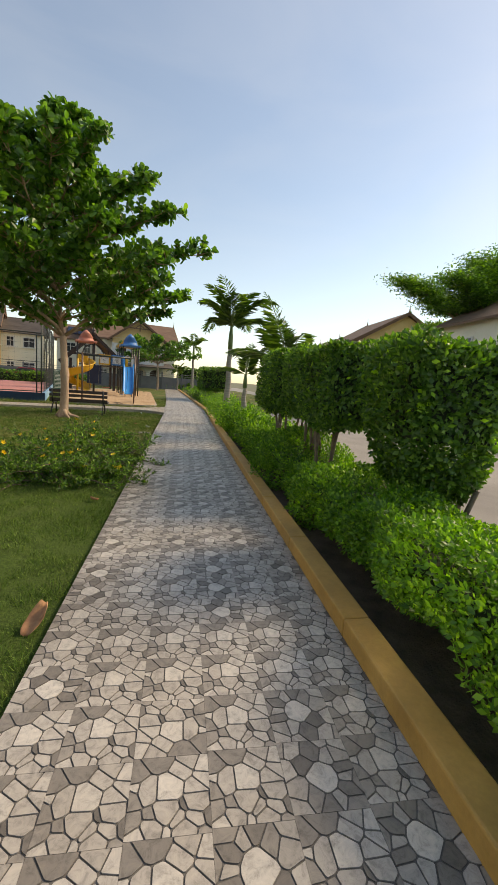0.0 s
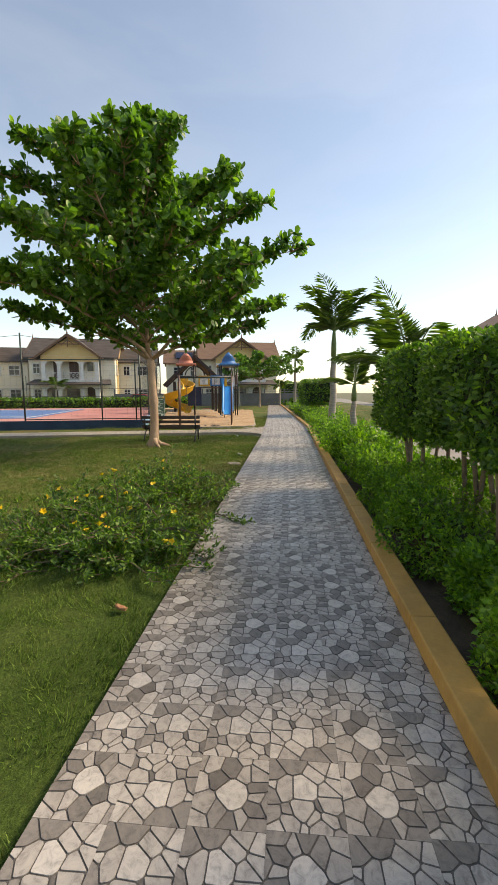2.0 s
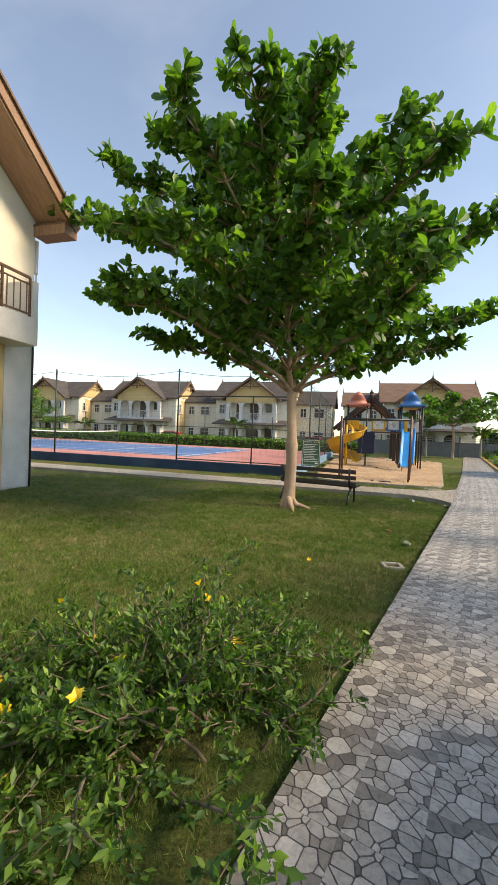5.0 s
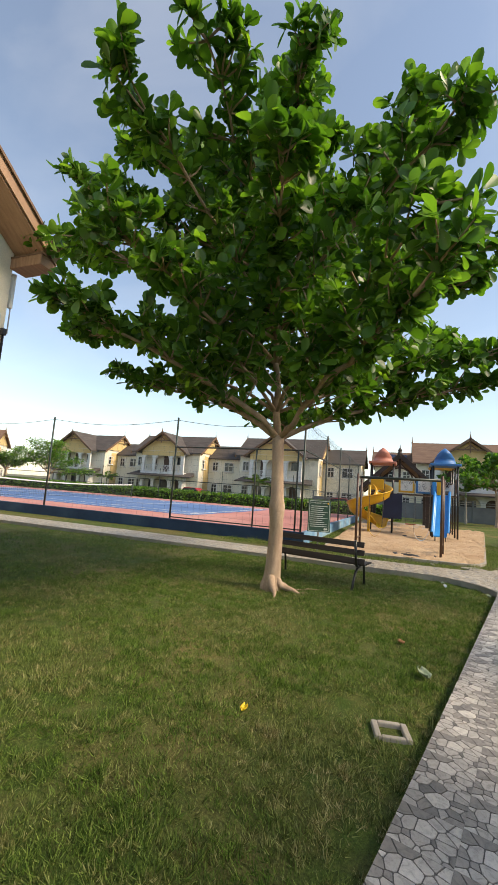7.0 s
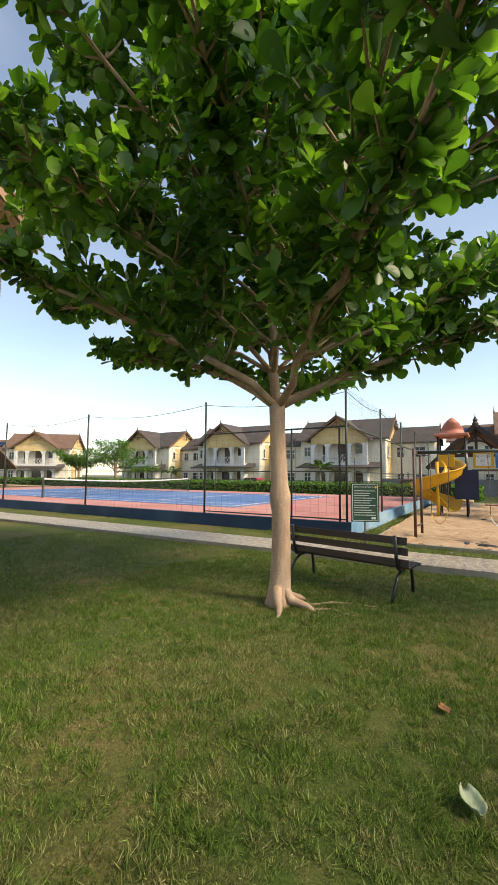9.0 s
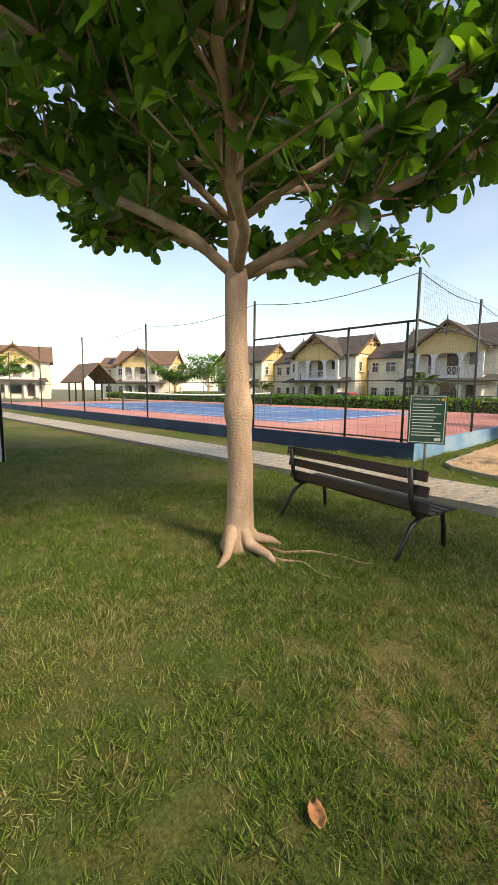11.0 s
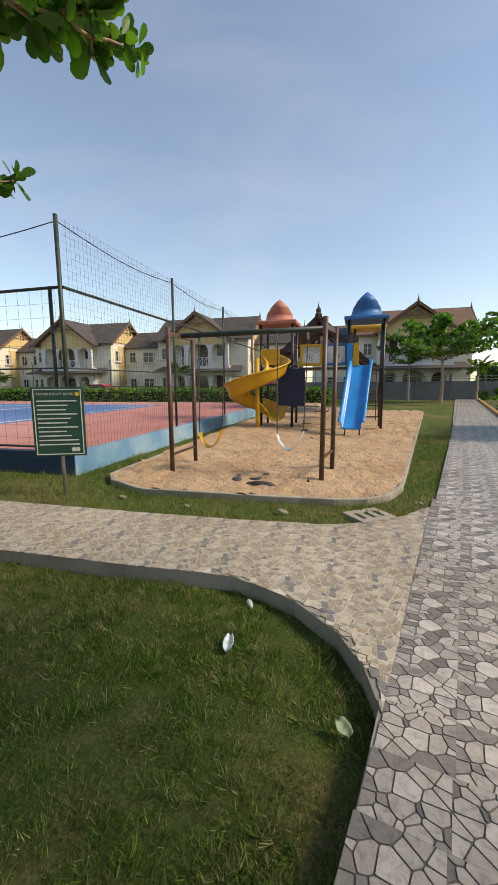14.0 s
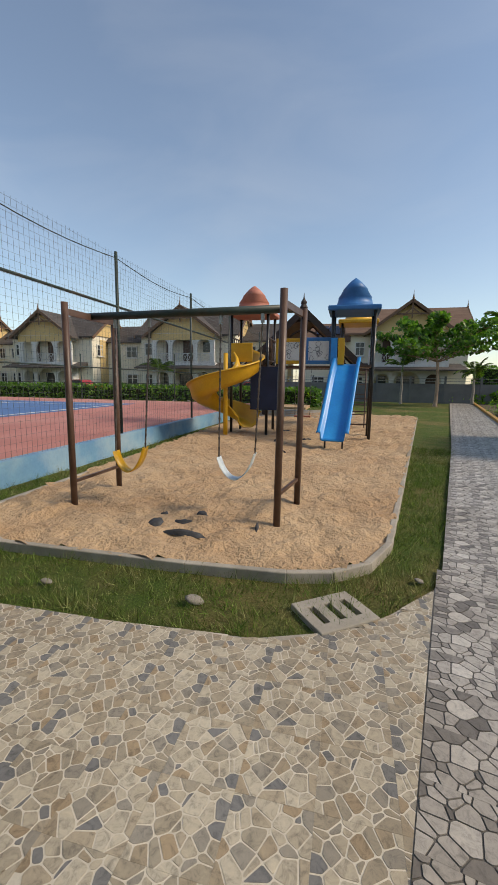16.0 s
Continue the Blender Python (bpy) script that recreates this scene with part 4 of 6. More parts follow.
# the near house at the lawn's side: gable with balcony towards the path
def near_house():
    h = thing("near_house", "cream and ochre house with brown eaves and balcony", "house", ESTATE)
    X, Y1 = -6.12, -6.5
    D, ZE = 9.0, 7.15
    w = Shape().box((X - 5, Y1 - D / 2, (ZE - 0.8) / 2), (10, D, ZE + 0.7))
    zr = ZE + 4.6 * 0.7
    w.add([(X - 0.25, Y1, ZE - 0.05), (X - 0.25, Y1 - D, ZE - 0.05), (X - 0.25, Y1 - D / 2, zr - 0.2), (X, Y1, ZE - 0.05), (X, Y1 - D, ZE - 0.05), (X, Y1 - D / 2, zr - 0.2)], [(2, 1, 0), (3, 4, 5), (0, 3, 5, 2), (1, 2, 5, 4)])
    part("wall", w, "plaster", h)
    s = Shape()
    gable_roof(s, X - 10, X + 0.55, Y1 - D, Y1, ZE, zr, "x", 0.12, 0.4)
    part("roof", s, "roof_brown", h)
    k_ = (zr - ZE) / (D / 2)
    for sg in (-1, 1):
        yb, zb = Y1 - D / 2 + sg * (D / 2 + 0.42), ZE - 0.42 * k_
        part("bargeboard", Shape().beam((X + 1.0, yb, zb), (X + 1.0, Y1 - D / 2, zr + 0.02), 0.06, 0.26), "soffit", h)
        part("roof_edge", Shape().beam((X + 1.045, yb, zb + 0.17), (X + 1.045, Y1 - D / 2, zr + 0.19), 0.09, 0.06), "timber", h)
        part("soffit", Shape().beam((X + 0.5, yb - sg * 0.07, zb - 0.12), (X + 0.5, Y1 - D / 2, zr - 0.2), 0.96, 0.04), "soffit", h)
    e = part("eave_box", Shape().box((X + 0.5, Y1 + 0.16, ZE - 0.45), (1.0, 0.46, 0.26)), "soffit", h, bevel=0.01)
    part("moulding", Shape().box((X + 0.5, Y1 + 0.17, ZE - 0.3), (1.04, 0.5, 0.05)), "timber", e)
    part("ground_wall", Shape().box((X + 0.01, Y1 - 5.3, 1.65), (0.24, 8.6, 3.9)), "ochre", h)
    part("corner_pier", Shape().box((X + 0.02, Y1 - 0.48, 1.65), (0.1, 0.9, 3.9)), "white_paint", h)
    part("balcony", Shape().box((X + 0.42, Y1 - 3.6, 3.83), (0.84, 5.8, 0.66)), "white_paint", h, bevel=0.015)
    part("parapet_end", Shape().box((X + 0.42, Y1 - 0.8, 4.6), (0.84, 0.16, 0.9)), "white_paint", h)
    y0, y1, x, z0, hh = Y1 - 6.4, Y1 - 0.9, X + 0.76, 4.16, 0.95
    bar = lambda nm, c, sz: part(nm, Shape().box(c, sz), "timber", h)
    bar("top_rail", (x, (y0 + y1) / 2, z0 + hh), (0.05, y1 - y0, 0.06))
    bar("lower_rail", (x, (y0 + y1) / 2, z0 + 0.08), (0.04, y1 - y0, 0.04))
    bar("middle_rail", (x, (y0 + y1) / 2, z0 + hh - 0.16), (0.04, y1 - y0, 0.03))
    lat = Shape()
    n = 7
    for i in range(n + 1):
        bar("baluster", (x, y0 + (y1 - y0) * i / n, z0 + hh / 2), (0.045, 0.045, hh))
    for i in range(n - 1):
        a, wd, ht = y0 + (y1 - y0) * i / n, (y1 - y0) / n, hh - 0.24
        for f in (-0.66, -0.33, 0.0, 0.33, 0.66):
            f0, f1 = max(0.0, f), min(1.0, 1.0 + f)
            lat.beam((x, a + wd * f0, z0 + 0.08 + ht * (f0 - f)), (x, a + wd * f1, z0 + 0.08 + ht * (f1 - f)), 0.018, 0.018)
            lat.beam((x + 0.02, a + wd * (1 - f0), z0 + 0.08 + ht * (f0 - f)), (x + 0.02, a + wd * (1 - f1), z0 + 0.08 + ht * (f1 - f)), 0.018, 0.018)
    part("lattice", lat, "timber", h)
    for k in range(4):
        bar("baluster", (x, y1 - (y1 - y0) / n * (k + 0.5) / 4.2, z0 + 0.45), (0.02, 0.02, 0.72))
    window(h, X, Y1 - 2.9, 5.3, 1.5, 2.2, "side")
    part("downpipe", Shape().tube([(X + 0.08, Y1 - 0.06, -0.1), (X + 0.08, Y1 - 0.06, 4.9)], 0.03, 8), "black_metal", h, "thin dark conduit", True)
    part("junction_box", Shape().box((X + 0.08, Y1 - 0.06, 4.95), (0.1, 0.1, 0.16)), "black_metal", h)
    part("bracket", Shape().tube([(X - 0.1, Y1 + 0.02, 6.5), (X - 0.1, Y1 + 0.16, 6.45), (X - 0.1, Y1 + 0.17, 5.0)], 0.018, 6), "grey_metal", h)
    part("aerial", Shape().box((X - 0.1, Y1 + 0.14, 6.1), (0.1, 0.1, 0.9)), "white_paint", h, "white aerial box under the eave", bevel=0.02)


near_house()


# ---- sandpit with play equipment ----
SAND = [(-5.02, 22.3), (-4.92, 22.0), (-4.6, 21.72), (-3.85, 21.5), (-2.1, 21.92), (-1.3, 22.15), (-0.98, 22.32), (-0.75, 22.62), (-0.65, 23.14), (-1.5, 38.4), (-8.7, 38.0)]


def sand_z(x, y):
    rise = max(0.0, min(1.0, (y - 23.0) / 5.0))
    pit = -0.035 * math.exp(-((x + 3.3) ** 2 / 0.9 + (y - 23.0) ** 2 / 0.25))
    return 0.05 + 0.045 * rise + 0.035 * noise.noise((x * 2.6, y * 2.6, 1.0)) + 0.05 * noise.noise((x * 6.0, y * 6.0, 5.0)) + 0.022 * noise.noise((x * 5.5, y * 12.0, 8.0)) + pit


setting("sandpit", grid("sand", -9.0, -0.4, 21.4, 38.6, 0.07, sand_z, lambda x, y: inside(x, y, SAND)), "sand", "trampled beige play sand", "sand", True)
sp = Shape()
for (xa, ya), (xb, yb) in zip(SAND, SAND[1:] + SAND[:1]):
    n_ = max(1, int(math.hypot(xb - xa, yb - ya) / 1.0))
    for i in range(n_):
        p0 = Vector((xa + (xb - xa) * i / n_, ya + (yb - ya) * i / n_, 0.0))
        p1 = Vector((xa + (xb - xa) * (i + 1) / n_, ya + (yb - ya) * (i + 1) / n_, 0.0))
        e_ = (p1 - p0).normalized() * 0.004
        sp.beam(p0 + e_ - Vector((0, 0, 0.05)), p1 + e_ * 3 - Vector((0, 0, 0.05)), 0.065, 0.22)
setting("sandpit_edging", sp, "concrete", "concrete edging round the sandpit", "edging", bevel=0.01)


def chain(parent, a, b, seed=0):
    """Twisted links between two points."""
    a, b = Vector(a), Vector(b)
    n = max(4, int((b - a).length / 0.055))
    s = Shape()
    for i in range(n):
        p0, p1 = a.lerp(b, i / n), a.lerp(b, (i + 1.15) / n)
        s.tube([p0 + Vector((0.008 if i % 2 else 0, 0 if i % 2 else 0.008, 0)), p1], 0.007, 4)
        s.tube([p0 - Vector((0.008 if i % 2 else 0, 0 if i % 2 else 0.008, 0)), p1], 0.007, 4)
    return part("chain", s, "chain", parent)


def swing_set():
    t = thing("swing_set", "brown steel swing frame with green beam in the sand", "swing set", pose(0, 0, 0))
    a, b, c_, d = (-4.16, 22.6), (-4.32, 23.5), (-1.78, 23.13), (-1.84, 23.92)
    for (x, y), top in ((a, 2.37), (b, 2.3), (c_, 2.42), (d, 2.36)):
        part("leg", Shape().tube([(x, y, -0.1), (x + (0.0 if x < -3 else 0.02), y, top)], 0.038, 12), "brown_metal", t, smooth=True)
    for p, q, z in ((a, b, 0.33), (c_, d, 0.36), (a, b, 2.27), (c_, d, 2.3)):
        part("cross_bar", Shape().beam((*p, z), (*q, z), 0.035, 0.07 if z > 1 else 0.035), "brown_metal", t)
    ma, mb = Vector(((a[0] + b[0]) / 2 - 0.06, (a[1] + b[1]) / 2, 2.28)), Vector(((c_[0] + d[0]) / 2, (c_[1] + d[1]) / 2, 2.3))
    part("top_beam", Shape().tube([ma, mb], 0.045, 12), "fence_green", t, "dark green steel beam", True)
    u = (mb - ma).normalized()
    L = (mb - ma).length
    for k0, k1, mats in ((0.15, 0.33, ("yellow_plastic", "litter")), (0.68, 0.87, ("litter", "blue_plastic"))):
        p0, p1 = ma + u * (L * k0), ma + u * (L * k1)
        for p in (p0, p1):
            part("hanger", Shape().tube([p + Vector((0, 0, -0.03)), p + Vector((0, 0, -0.14))], 0.022, 8), "grey_metal", t)
        seat_a, seat_b = p0 + Vector((0.04, -0.1, -1.62)), p1 + Vector((-0.02, -0.1, -1.56))
        chain(t, p0 + Vector((0, 0, -0.12)), seat_a)
        chain(t, p1 + Vector((0, 0, -0.12)), seat_b)
        s = Shape()
        pts = []
        for i in range(13):
            f = i / 12
            q = seat_a.lerp(seat_b, f)
            q.z -= 0.27 * math.sin(math.pi * f) ** 0.7
            pts.append(q)
        side = Vector((-u.y, u.x, 0)) * 0.075
        dn = Vector((0, 0, 0.012))
        for p in pts:
            s.v += [tuple(p - side), tuple(p + side), tuple(p + side - dn), tuple(p - side - dn)]
        s.f = [(4 * i + a, 4 * i + (a + 1) % 4, 4 * i + 4 + (a + 1) % 4, 4 * i + 4 + a) for i in range(12) for a in range(4)]
        part("swing_seat", s, mats[0] if k0 < 0.5 else "litter", t, "worn yellow plastic strap seat" if k0 < 0.5 else "faded blue and white strap seat", True)


swing_set()


def play_tower(parent, x, y, roof_mat, z0=0.02, deck=1.9, eave=3.45, tip=4.08, cone=True, half=0.5):
    for sx in (-half, half):
        for sy in (-half, half):
            part("post", Shape().tube([(x + sx, y + sy, z0 - 0.1), (x + sx, y + sy, eave)], 0.04, 10), "black_metal", parent, smooth=True)
    s = Shape().box((x, y, deck), (2 * half + 0.06, 2 * half + 0.06, 0.06))
    part("deck", s, "brown_metal", parent)
    s = Shape().box((x, y, eave + 0.03), (2 * half + 0.26, 2 * half + 0.26, 0.12))
    part("roof_rim", s, roof_mat, parent, bevel=0.03)
    if cone:
        h = tip - eave - 0.09
        r = 0.93 * (half + 0.02)
        prof = [(r, 0), (r * 0.98, 0.08 * h), (r * 0.955, 0.085 * h), (r * 0.84, 0.33 * h), (r * 0.865, 0.34 * h), (r * 0.62, 0.6 * h), (r * 0.64, 0.61 * h), (r * 0.36, 0.82 * h), (r * 0.15, 0.94 * h), (0.005, h)]
        part("roof_cone", Shape().lathe(prof, 24, (x, y, eave + 0.09)), roof_mat, parent, smooth=True)
    for sx, sy, dx, dy in ((-half, 0, 0, half), (half, 0, 0, half)):
        r = Shape()
        for z in (deck + 0.15, deck + 0.75):
            r.tube([(x + sx + dx * -0.9, y + sy - dy * 0.9, z), (x + sx + dx * 0.9, y + sy + dy * 0.9, z)], 0.018, 6)
        for k in range(5):
            f = -0.8 + 0.4 * k
            r.tube([(x + sx + dx * f, y + sy + dy * f, deck + 0.15), (x + sx + dx * f, y + sy + dy * f, deck + 0.75)], 0.013, 6)
        part("guard_rail", r, "brown_metal", parent)


def picture_panel(parent, x0, x1, y, z0, z1, frame_mat):
    s = Shape()
    t = 0.09
    s.box(((x0 + x1) / 2, y, z0 + t / 2), (x1 - x0, 0.07, t))
    s.box(((x0 + x1) / 2, y, z1 - t / 2), (x1 - x0, 0.07, t))
    for x in (x0 + t / 2, x1 - t / 2):
        s.box((x, y, (z0 + z1) / 2), (t, 0.068, z1 - z0 - 2 * t + 0.01))
    p = part("play_panel", s, frame_mat, parent, bevel=0.012)
    part("print", Shape().box(((x0 + x1) / 2, y, (z0 + z1) / 2), (x1 - x0 - 1.6 * t, 0.03, z1 - z0 - 1.6 * t)), "panel_print", p, "pale printed picture board")
    ink = Shape()
    r = random.Random(int(x0 * 100) + 999)
    w, h = (x1 - x0) * 0.34, (z1 - z0) * 0.3
    for _ in range(9):
        cx, cz = (x0 + x1) / 2 + r.uniform(-w, w), (z0 + z1) / 2 + r.uniform(-h, h)
        ring = [(cx + 0.05 * r.uniform(0.5, 1.6) * math.cos(a * 0.9), y - 0.018, cz + 0.06 * r.uniform(0.6, 1.5) * math.sin(a * 0.9)) for a in range(8)]
        ink.tube(ring, 0.006, 4)
    part("drawing", ink, "panel_ink", p, "dark line drawing")


def playground():
    m = Matrix.Translation((-2.62, 30.15, 0.04)) @ Matrix.Rotation(radians(12.5), 4, "Z")
    t = thing("play_structure", "steel climbing towers with blue and yellow slides", "playground", m)
    play_tower(t, 0, 0, "blue_roof", eave=3.26, tip=4.1)
    play_tower(t, -2.7, 0.3, "red_roof", eave=3.28, tip=4.08)
    play_tower(t, 0.15, 3.3, "yellow_plastic", eave=3.4, tip=3.95)
    # bridge and panels
    part("bridge", Shape().box((-1.25, 0.2, 1.88), (1.5, 0.8, 0.06)), "brown_metal", t)
    picture_panel(t, -1.95, -1.25, -0.28, 1.95, 2.6, "yellow_plastic")
    picture_panel(t, -1.2, -0.5, -0.26, 1.95, 2.62, "blue_roof")
    part("bridge_rail", Shape().tube([(-2.3, 0.6, 2.6), (-0.5, 0.6, 2.6)], 0.02, 6), "brown_metal", t)
    for x, mat in ((0.58, "yellow_plastic"), (0.4, "blue_plastic")):
        part("side_panel", Shape().box((-0.45 + (x - 0.4), -0.56, 2.25), (0.16, 0.05, 0.65)), mat, t, bevel=0.01)
    for y in (1.0, 2.0, 2.9):
        picture = Shape().box((0.55, y, 2.25), (0.05, 0.6, 0.6))
        part("play_panel", picture, "panel_print", t, bevel=0.01)
    part("climbing_board", Shape().box((-2.2, -0.32, 1.3), (0.85, 0.05, 1.15)), "navy", t, "dark blue climbing board", bevel=0.01)
    # ladder on the far side
    for x in (-0.32, 0.32):
        part("ladder_rail", Shape().tube([(x + 0.15, 2.2, 0.0), (x + 0.15, 2.7, 1.9)], 0.02, 6), "brown_metal", t)
    for k in range(6):
        f = (k + 0.5) / 6
        part("rung", Shape().tube([(-0.17, 2.2 + 0.5 * f, 1.9 * f), (0.47, 2.2 + 0.5 * f, 1.9 * f)], 0.016, 6), "brown_metal", t)
    for k in range(3):
        part("rung", Shape().tube([(-0.5, 0.5, 0.35 + 0.35 * k), (0.5, 0.5, 0.35 + 0.35 * k)], 0.016, 6), "brown_metal", t)
    # straight slide: bed with raised rims, a slight wave
    s = Shape()
    prof = [(-0.33, 0.17), (-0.31, 0.19), (-0.27, 0.18), (-0.25, 0.02), (-0.2, 0.0), (0.2, 0.0), (0.25, 0.02), (0.27, 0.18), (0.31, 0.19), (0.33, 0.17)]
    n = 22
    for i in range(n + 1):
        f = i / n
        y = -0.5 - 1.75 * f
        z = 1.92 - 1.72 * (f ** 1.08) + 0.05 * math.sin(f * 2 * math.pi)
        if f > 0.86:
            z = max(z, 0.26 - 0.25 * (f - 0.86))
        s.v += [(u - 0.12 - 0.22 * f, y, z + w) for u, w in prof]
    k = len(prof)
    s.f = [(i * k + j, i * k + j + 1, (i + 1) * k + j + 1, (i + 1) * k + j) for i in range(n) for j in range(k - 1)]
    sl = part("slide", s, "blue_plastic", t, "sky-blue plastic slide", True, at=None)
    so = sl.modifiers.new("wall", "SOLIDIFY")
    so.thickness = 0.025
    for x in (-0.5, -0.12):
        part("slide_leg", Shape().tube([(x, -2.05, 0.25), (x, -2.05, -0.15)], 0.02, 8), "black_metal", t)
    # spiral slide
    s = Shape()
    cx, cy, R = -3.2, -0.75, 0.62
    prof = [(-0.36, 0.30), (-0.33, 0.32), (-0.29, 0.28), (-0.24, 0.08), (-0.12, 0.0), (0.12, 0.0), (0.26, 0.1), (0.33, 0.36), (0.37, 0.42), (0.40, 0.40)]
    n = 44
    for i in range(n + 1):
        f = i / n
        a = radians(60) + radians(390) * f
        z = 1.92 - 1.68 * f ** 0.95
        ca, sa = math.cos(-a + radians(120)), math.sin(-a + radians(120))
        s.v += [(cx + (R + u) * ca, cy + (R + u) * sa, z + w) for u, w in prof]
    k = len(prof)
    s.f = [(i * k + j, i * k + j + 1, (i + 1) * k + j + 1, (i + 1) * k + j) for i in range(n) for j in range(k - 1)]
    sp_ = part("spiral_slide", s, "yellow_plastic", t, "yellow plastic spiral slide", True)
    so = sp_.modifiers.new("wall", "SOLIDIFY")
    so.thickness = 0.025
    part("slide_pole", Shape().tube([(cx, cy, -0.15), (cx, cy, 2.2)], 0.06, 12), "yellow_plastic", t, smooth=True)
    part("slide_entry", Shape().box((-2.9, -0.25, 2.25), (0.6, 0.06, 0.5)), "yellow_plastic", t, bevel=0.02)
    # hanging seat at the back
    for x in (-1.6, -1.15):
        chain(t, (x, 1.2, 1.85), (x, 1.2, 0.5))
    part("hanging_seat", Shape().box((-1.37, 1.2, 0.46), (0.5, 0.16, 0.05)), "red_roof", t, "red plastic seat", bevel=0.015)
    part("rear_beam", Shape().tube([(-2.3, 1.2, 1.88), (0.0, 1.2, 1.88)], 0.03, 8), "brown_metal", t)


playground()


def gazebo():
    m = Matrix.Translation((-6.2, 37.3, 0.05)) @ Matrix.Rotation(radians(12.5), 4, "Z")
    g = thing("gazebo", "dark timber shelter with steep gabled roof", "gazebo", m)
    for x in (-1.6, 1.6):
        for y in (-1.6, 1.6):
            part("post", Shape().box((x, y, 1.1), (0.2, 0.2, 2.6)), "dark_timber", g)
    s = Shape()
    gable_roof(s, -2.0, 2.0, -1.7, 1.7, 2.4, 4.2, "y", 0.14, 0.35)
    part("roof", s, "roof_brown", g)
    for y in (-2.08, 2.08):
        for sg in (-1, 1):
            part("bargeboard", Shape().beam((sg * 2.4, y, 2.05), (0, y, 4.3), 0.06, 0.24), "dark_timber", g)
    s = Shape()
    s.beam((-1.7, -1.75, 2.75), (1.7, -1.75, 2.75), 0.12, 0.16)
    s.box((0, -1.75, 3.45), (0.14, 0.1, 1.5))
    part("truss", s, "dark_timber", g)
    for sg in (-1, 1):
        for r_ in (0.75, 1.15):
            pts = [(sg * r_ * math.cos(a), -1.75, 2.8 + r_ * math.sin(a)) for a in [radians(5 + 80 * i / 8) for i in range(9)]]
            part("arch_brace", Shape().tube(pts, 0.045, 6), "dark_timber", g)
    part("finial", Shape().lathe([(0.12, 0), (0.16, 0.2), (0.1, 0.3), (0.12, 0.4), (0.03, 0.55), (0.005, 0.75)], 8, (0, -2.08, 4.2)), "dark_timber", g)
    part("floor", Shape().box((0, 0, -0.05), (4.4, 4.4, 0.2)), "concrete", g)


gazebo()

# dark rags, sticks and stones in the sand
for x, y, sx, sy, a in ((-2.72, 22.78, 0.3, 0.1, 20), (-2.95, 22.6, 0.24, 0.16, 70), (-2.45, 22.42, 0.5, 0.07, 8), (-2.65, 23.05, 0.26, 0.12, 150), (-3.1, 22.95, 0.12, 0.06, 40), (-1.9, 22.9, 0.3, 0.05, 110), (-3.4, 29.0, 0.5, 0.1, 10), (-3.9, 28.4, 0.4, 0.1, 60), (-3.3, 27.2, 0.35, 0.08, 130), (-4.6, 30.6, 0.6, 0.14, 15)):
    s = Shape()
    r = random.Random(int(x * 1000 + y))
    n = 9
    top = [(sx / 2 * math.cos(2 * math.pi * k / n) * r.uniform(0.6, 1.1), sy / 2 * math.sin(2 * math.pi * k / n) * r.uniform(0.6, 1.1)) for k in range(n)]
    s.v = [(px, py, 0.0) for px, py in top] + [(px * 0.7, py * 0.7, 0.03 + 0.03 * r.random()) for px, py in top] + [(0, 0, 0.045)]
    s.f = [(k, (k + 1) % n, n + (k + 1) % n, n + k) for k in range(n)] + [(n + k, n + (k + 1) % n, 2 * n) for k in range(n)]
    tagged(part("cloth_scrap", s, "rag", None, "", True, at=pose(x, y, sand_z(x, y) - 0.012, 0, 0, a)), "dark crumpled cloth scrap lying on the sand", "rag", "scraps in the sand")


# ---- bench, sign, court fence ----
def bench():
    b = thing("park_bench", "dark brown slatted bench with black steel legs on grass", "bench", pose(-3.3, 17.3, -0.08, 0, 0, 1))
    for x in (-0.86, 0.86):
        fr = Shape()
        # rear leg bends into seat bearer, upright carries the back
        fr.tube([(x, -0.14, -0.02), (x, -0.05, 0.14), (x, 0.06, 0.29), (x, 0.2, 0.37), (x, 0.5, 0.4), (x, 0.58, 0.37), (x, 0.62, 0.2), (x, 0.64, -0.02)], 0.024, 10)
        fr.tube([(x, 0.22, 0.38), (x, 0.1, 0.42), (x, 0.05, 0.55), (x, 0.0, 0.88)], 0.026, 10)
        part("leg", fr, "black_metal", b, smooth=True)
    for k, (y, z) in enumerate(((0.075, 0.50), (0.045, 0.66), (0.015, 0.81))):
        part("back_slat", Shape().box((0.02, y + 0.035, z), (1.98, 0.03, 0.10), Matrix.Rotation(radians(-12), 3, "X")), "dark_timber", b, bevel=0.006)
    for y in (0.18, 0.30, 0.42, 0.54):
        part("seat_slat", Shape().box((0.02, y, 0.435), (1.98, 0.095, 0.03)), "dark_timber", b, bevel=0.006)


bench()


def lettering(name, text, size, mat, parent, m, label=""):
    cu = bpy.data.curves.new(name, "FONT")
    cu.body, cu.size, cu.align_x, cu.align_y, cu.extrude = text, size, "CENTER", "CENTER", 0.001
    cu.materials.append(MAT[mat])
    ob = new(name, cu)
    ob.parent = parent
    ob.matrix_local = m
    if label:
        tagged(ob, label)
    return ob


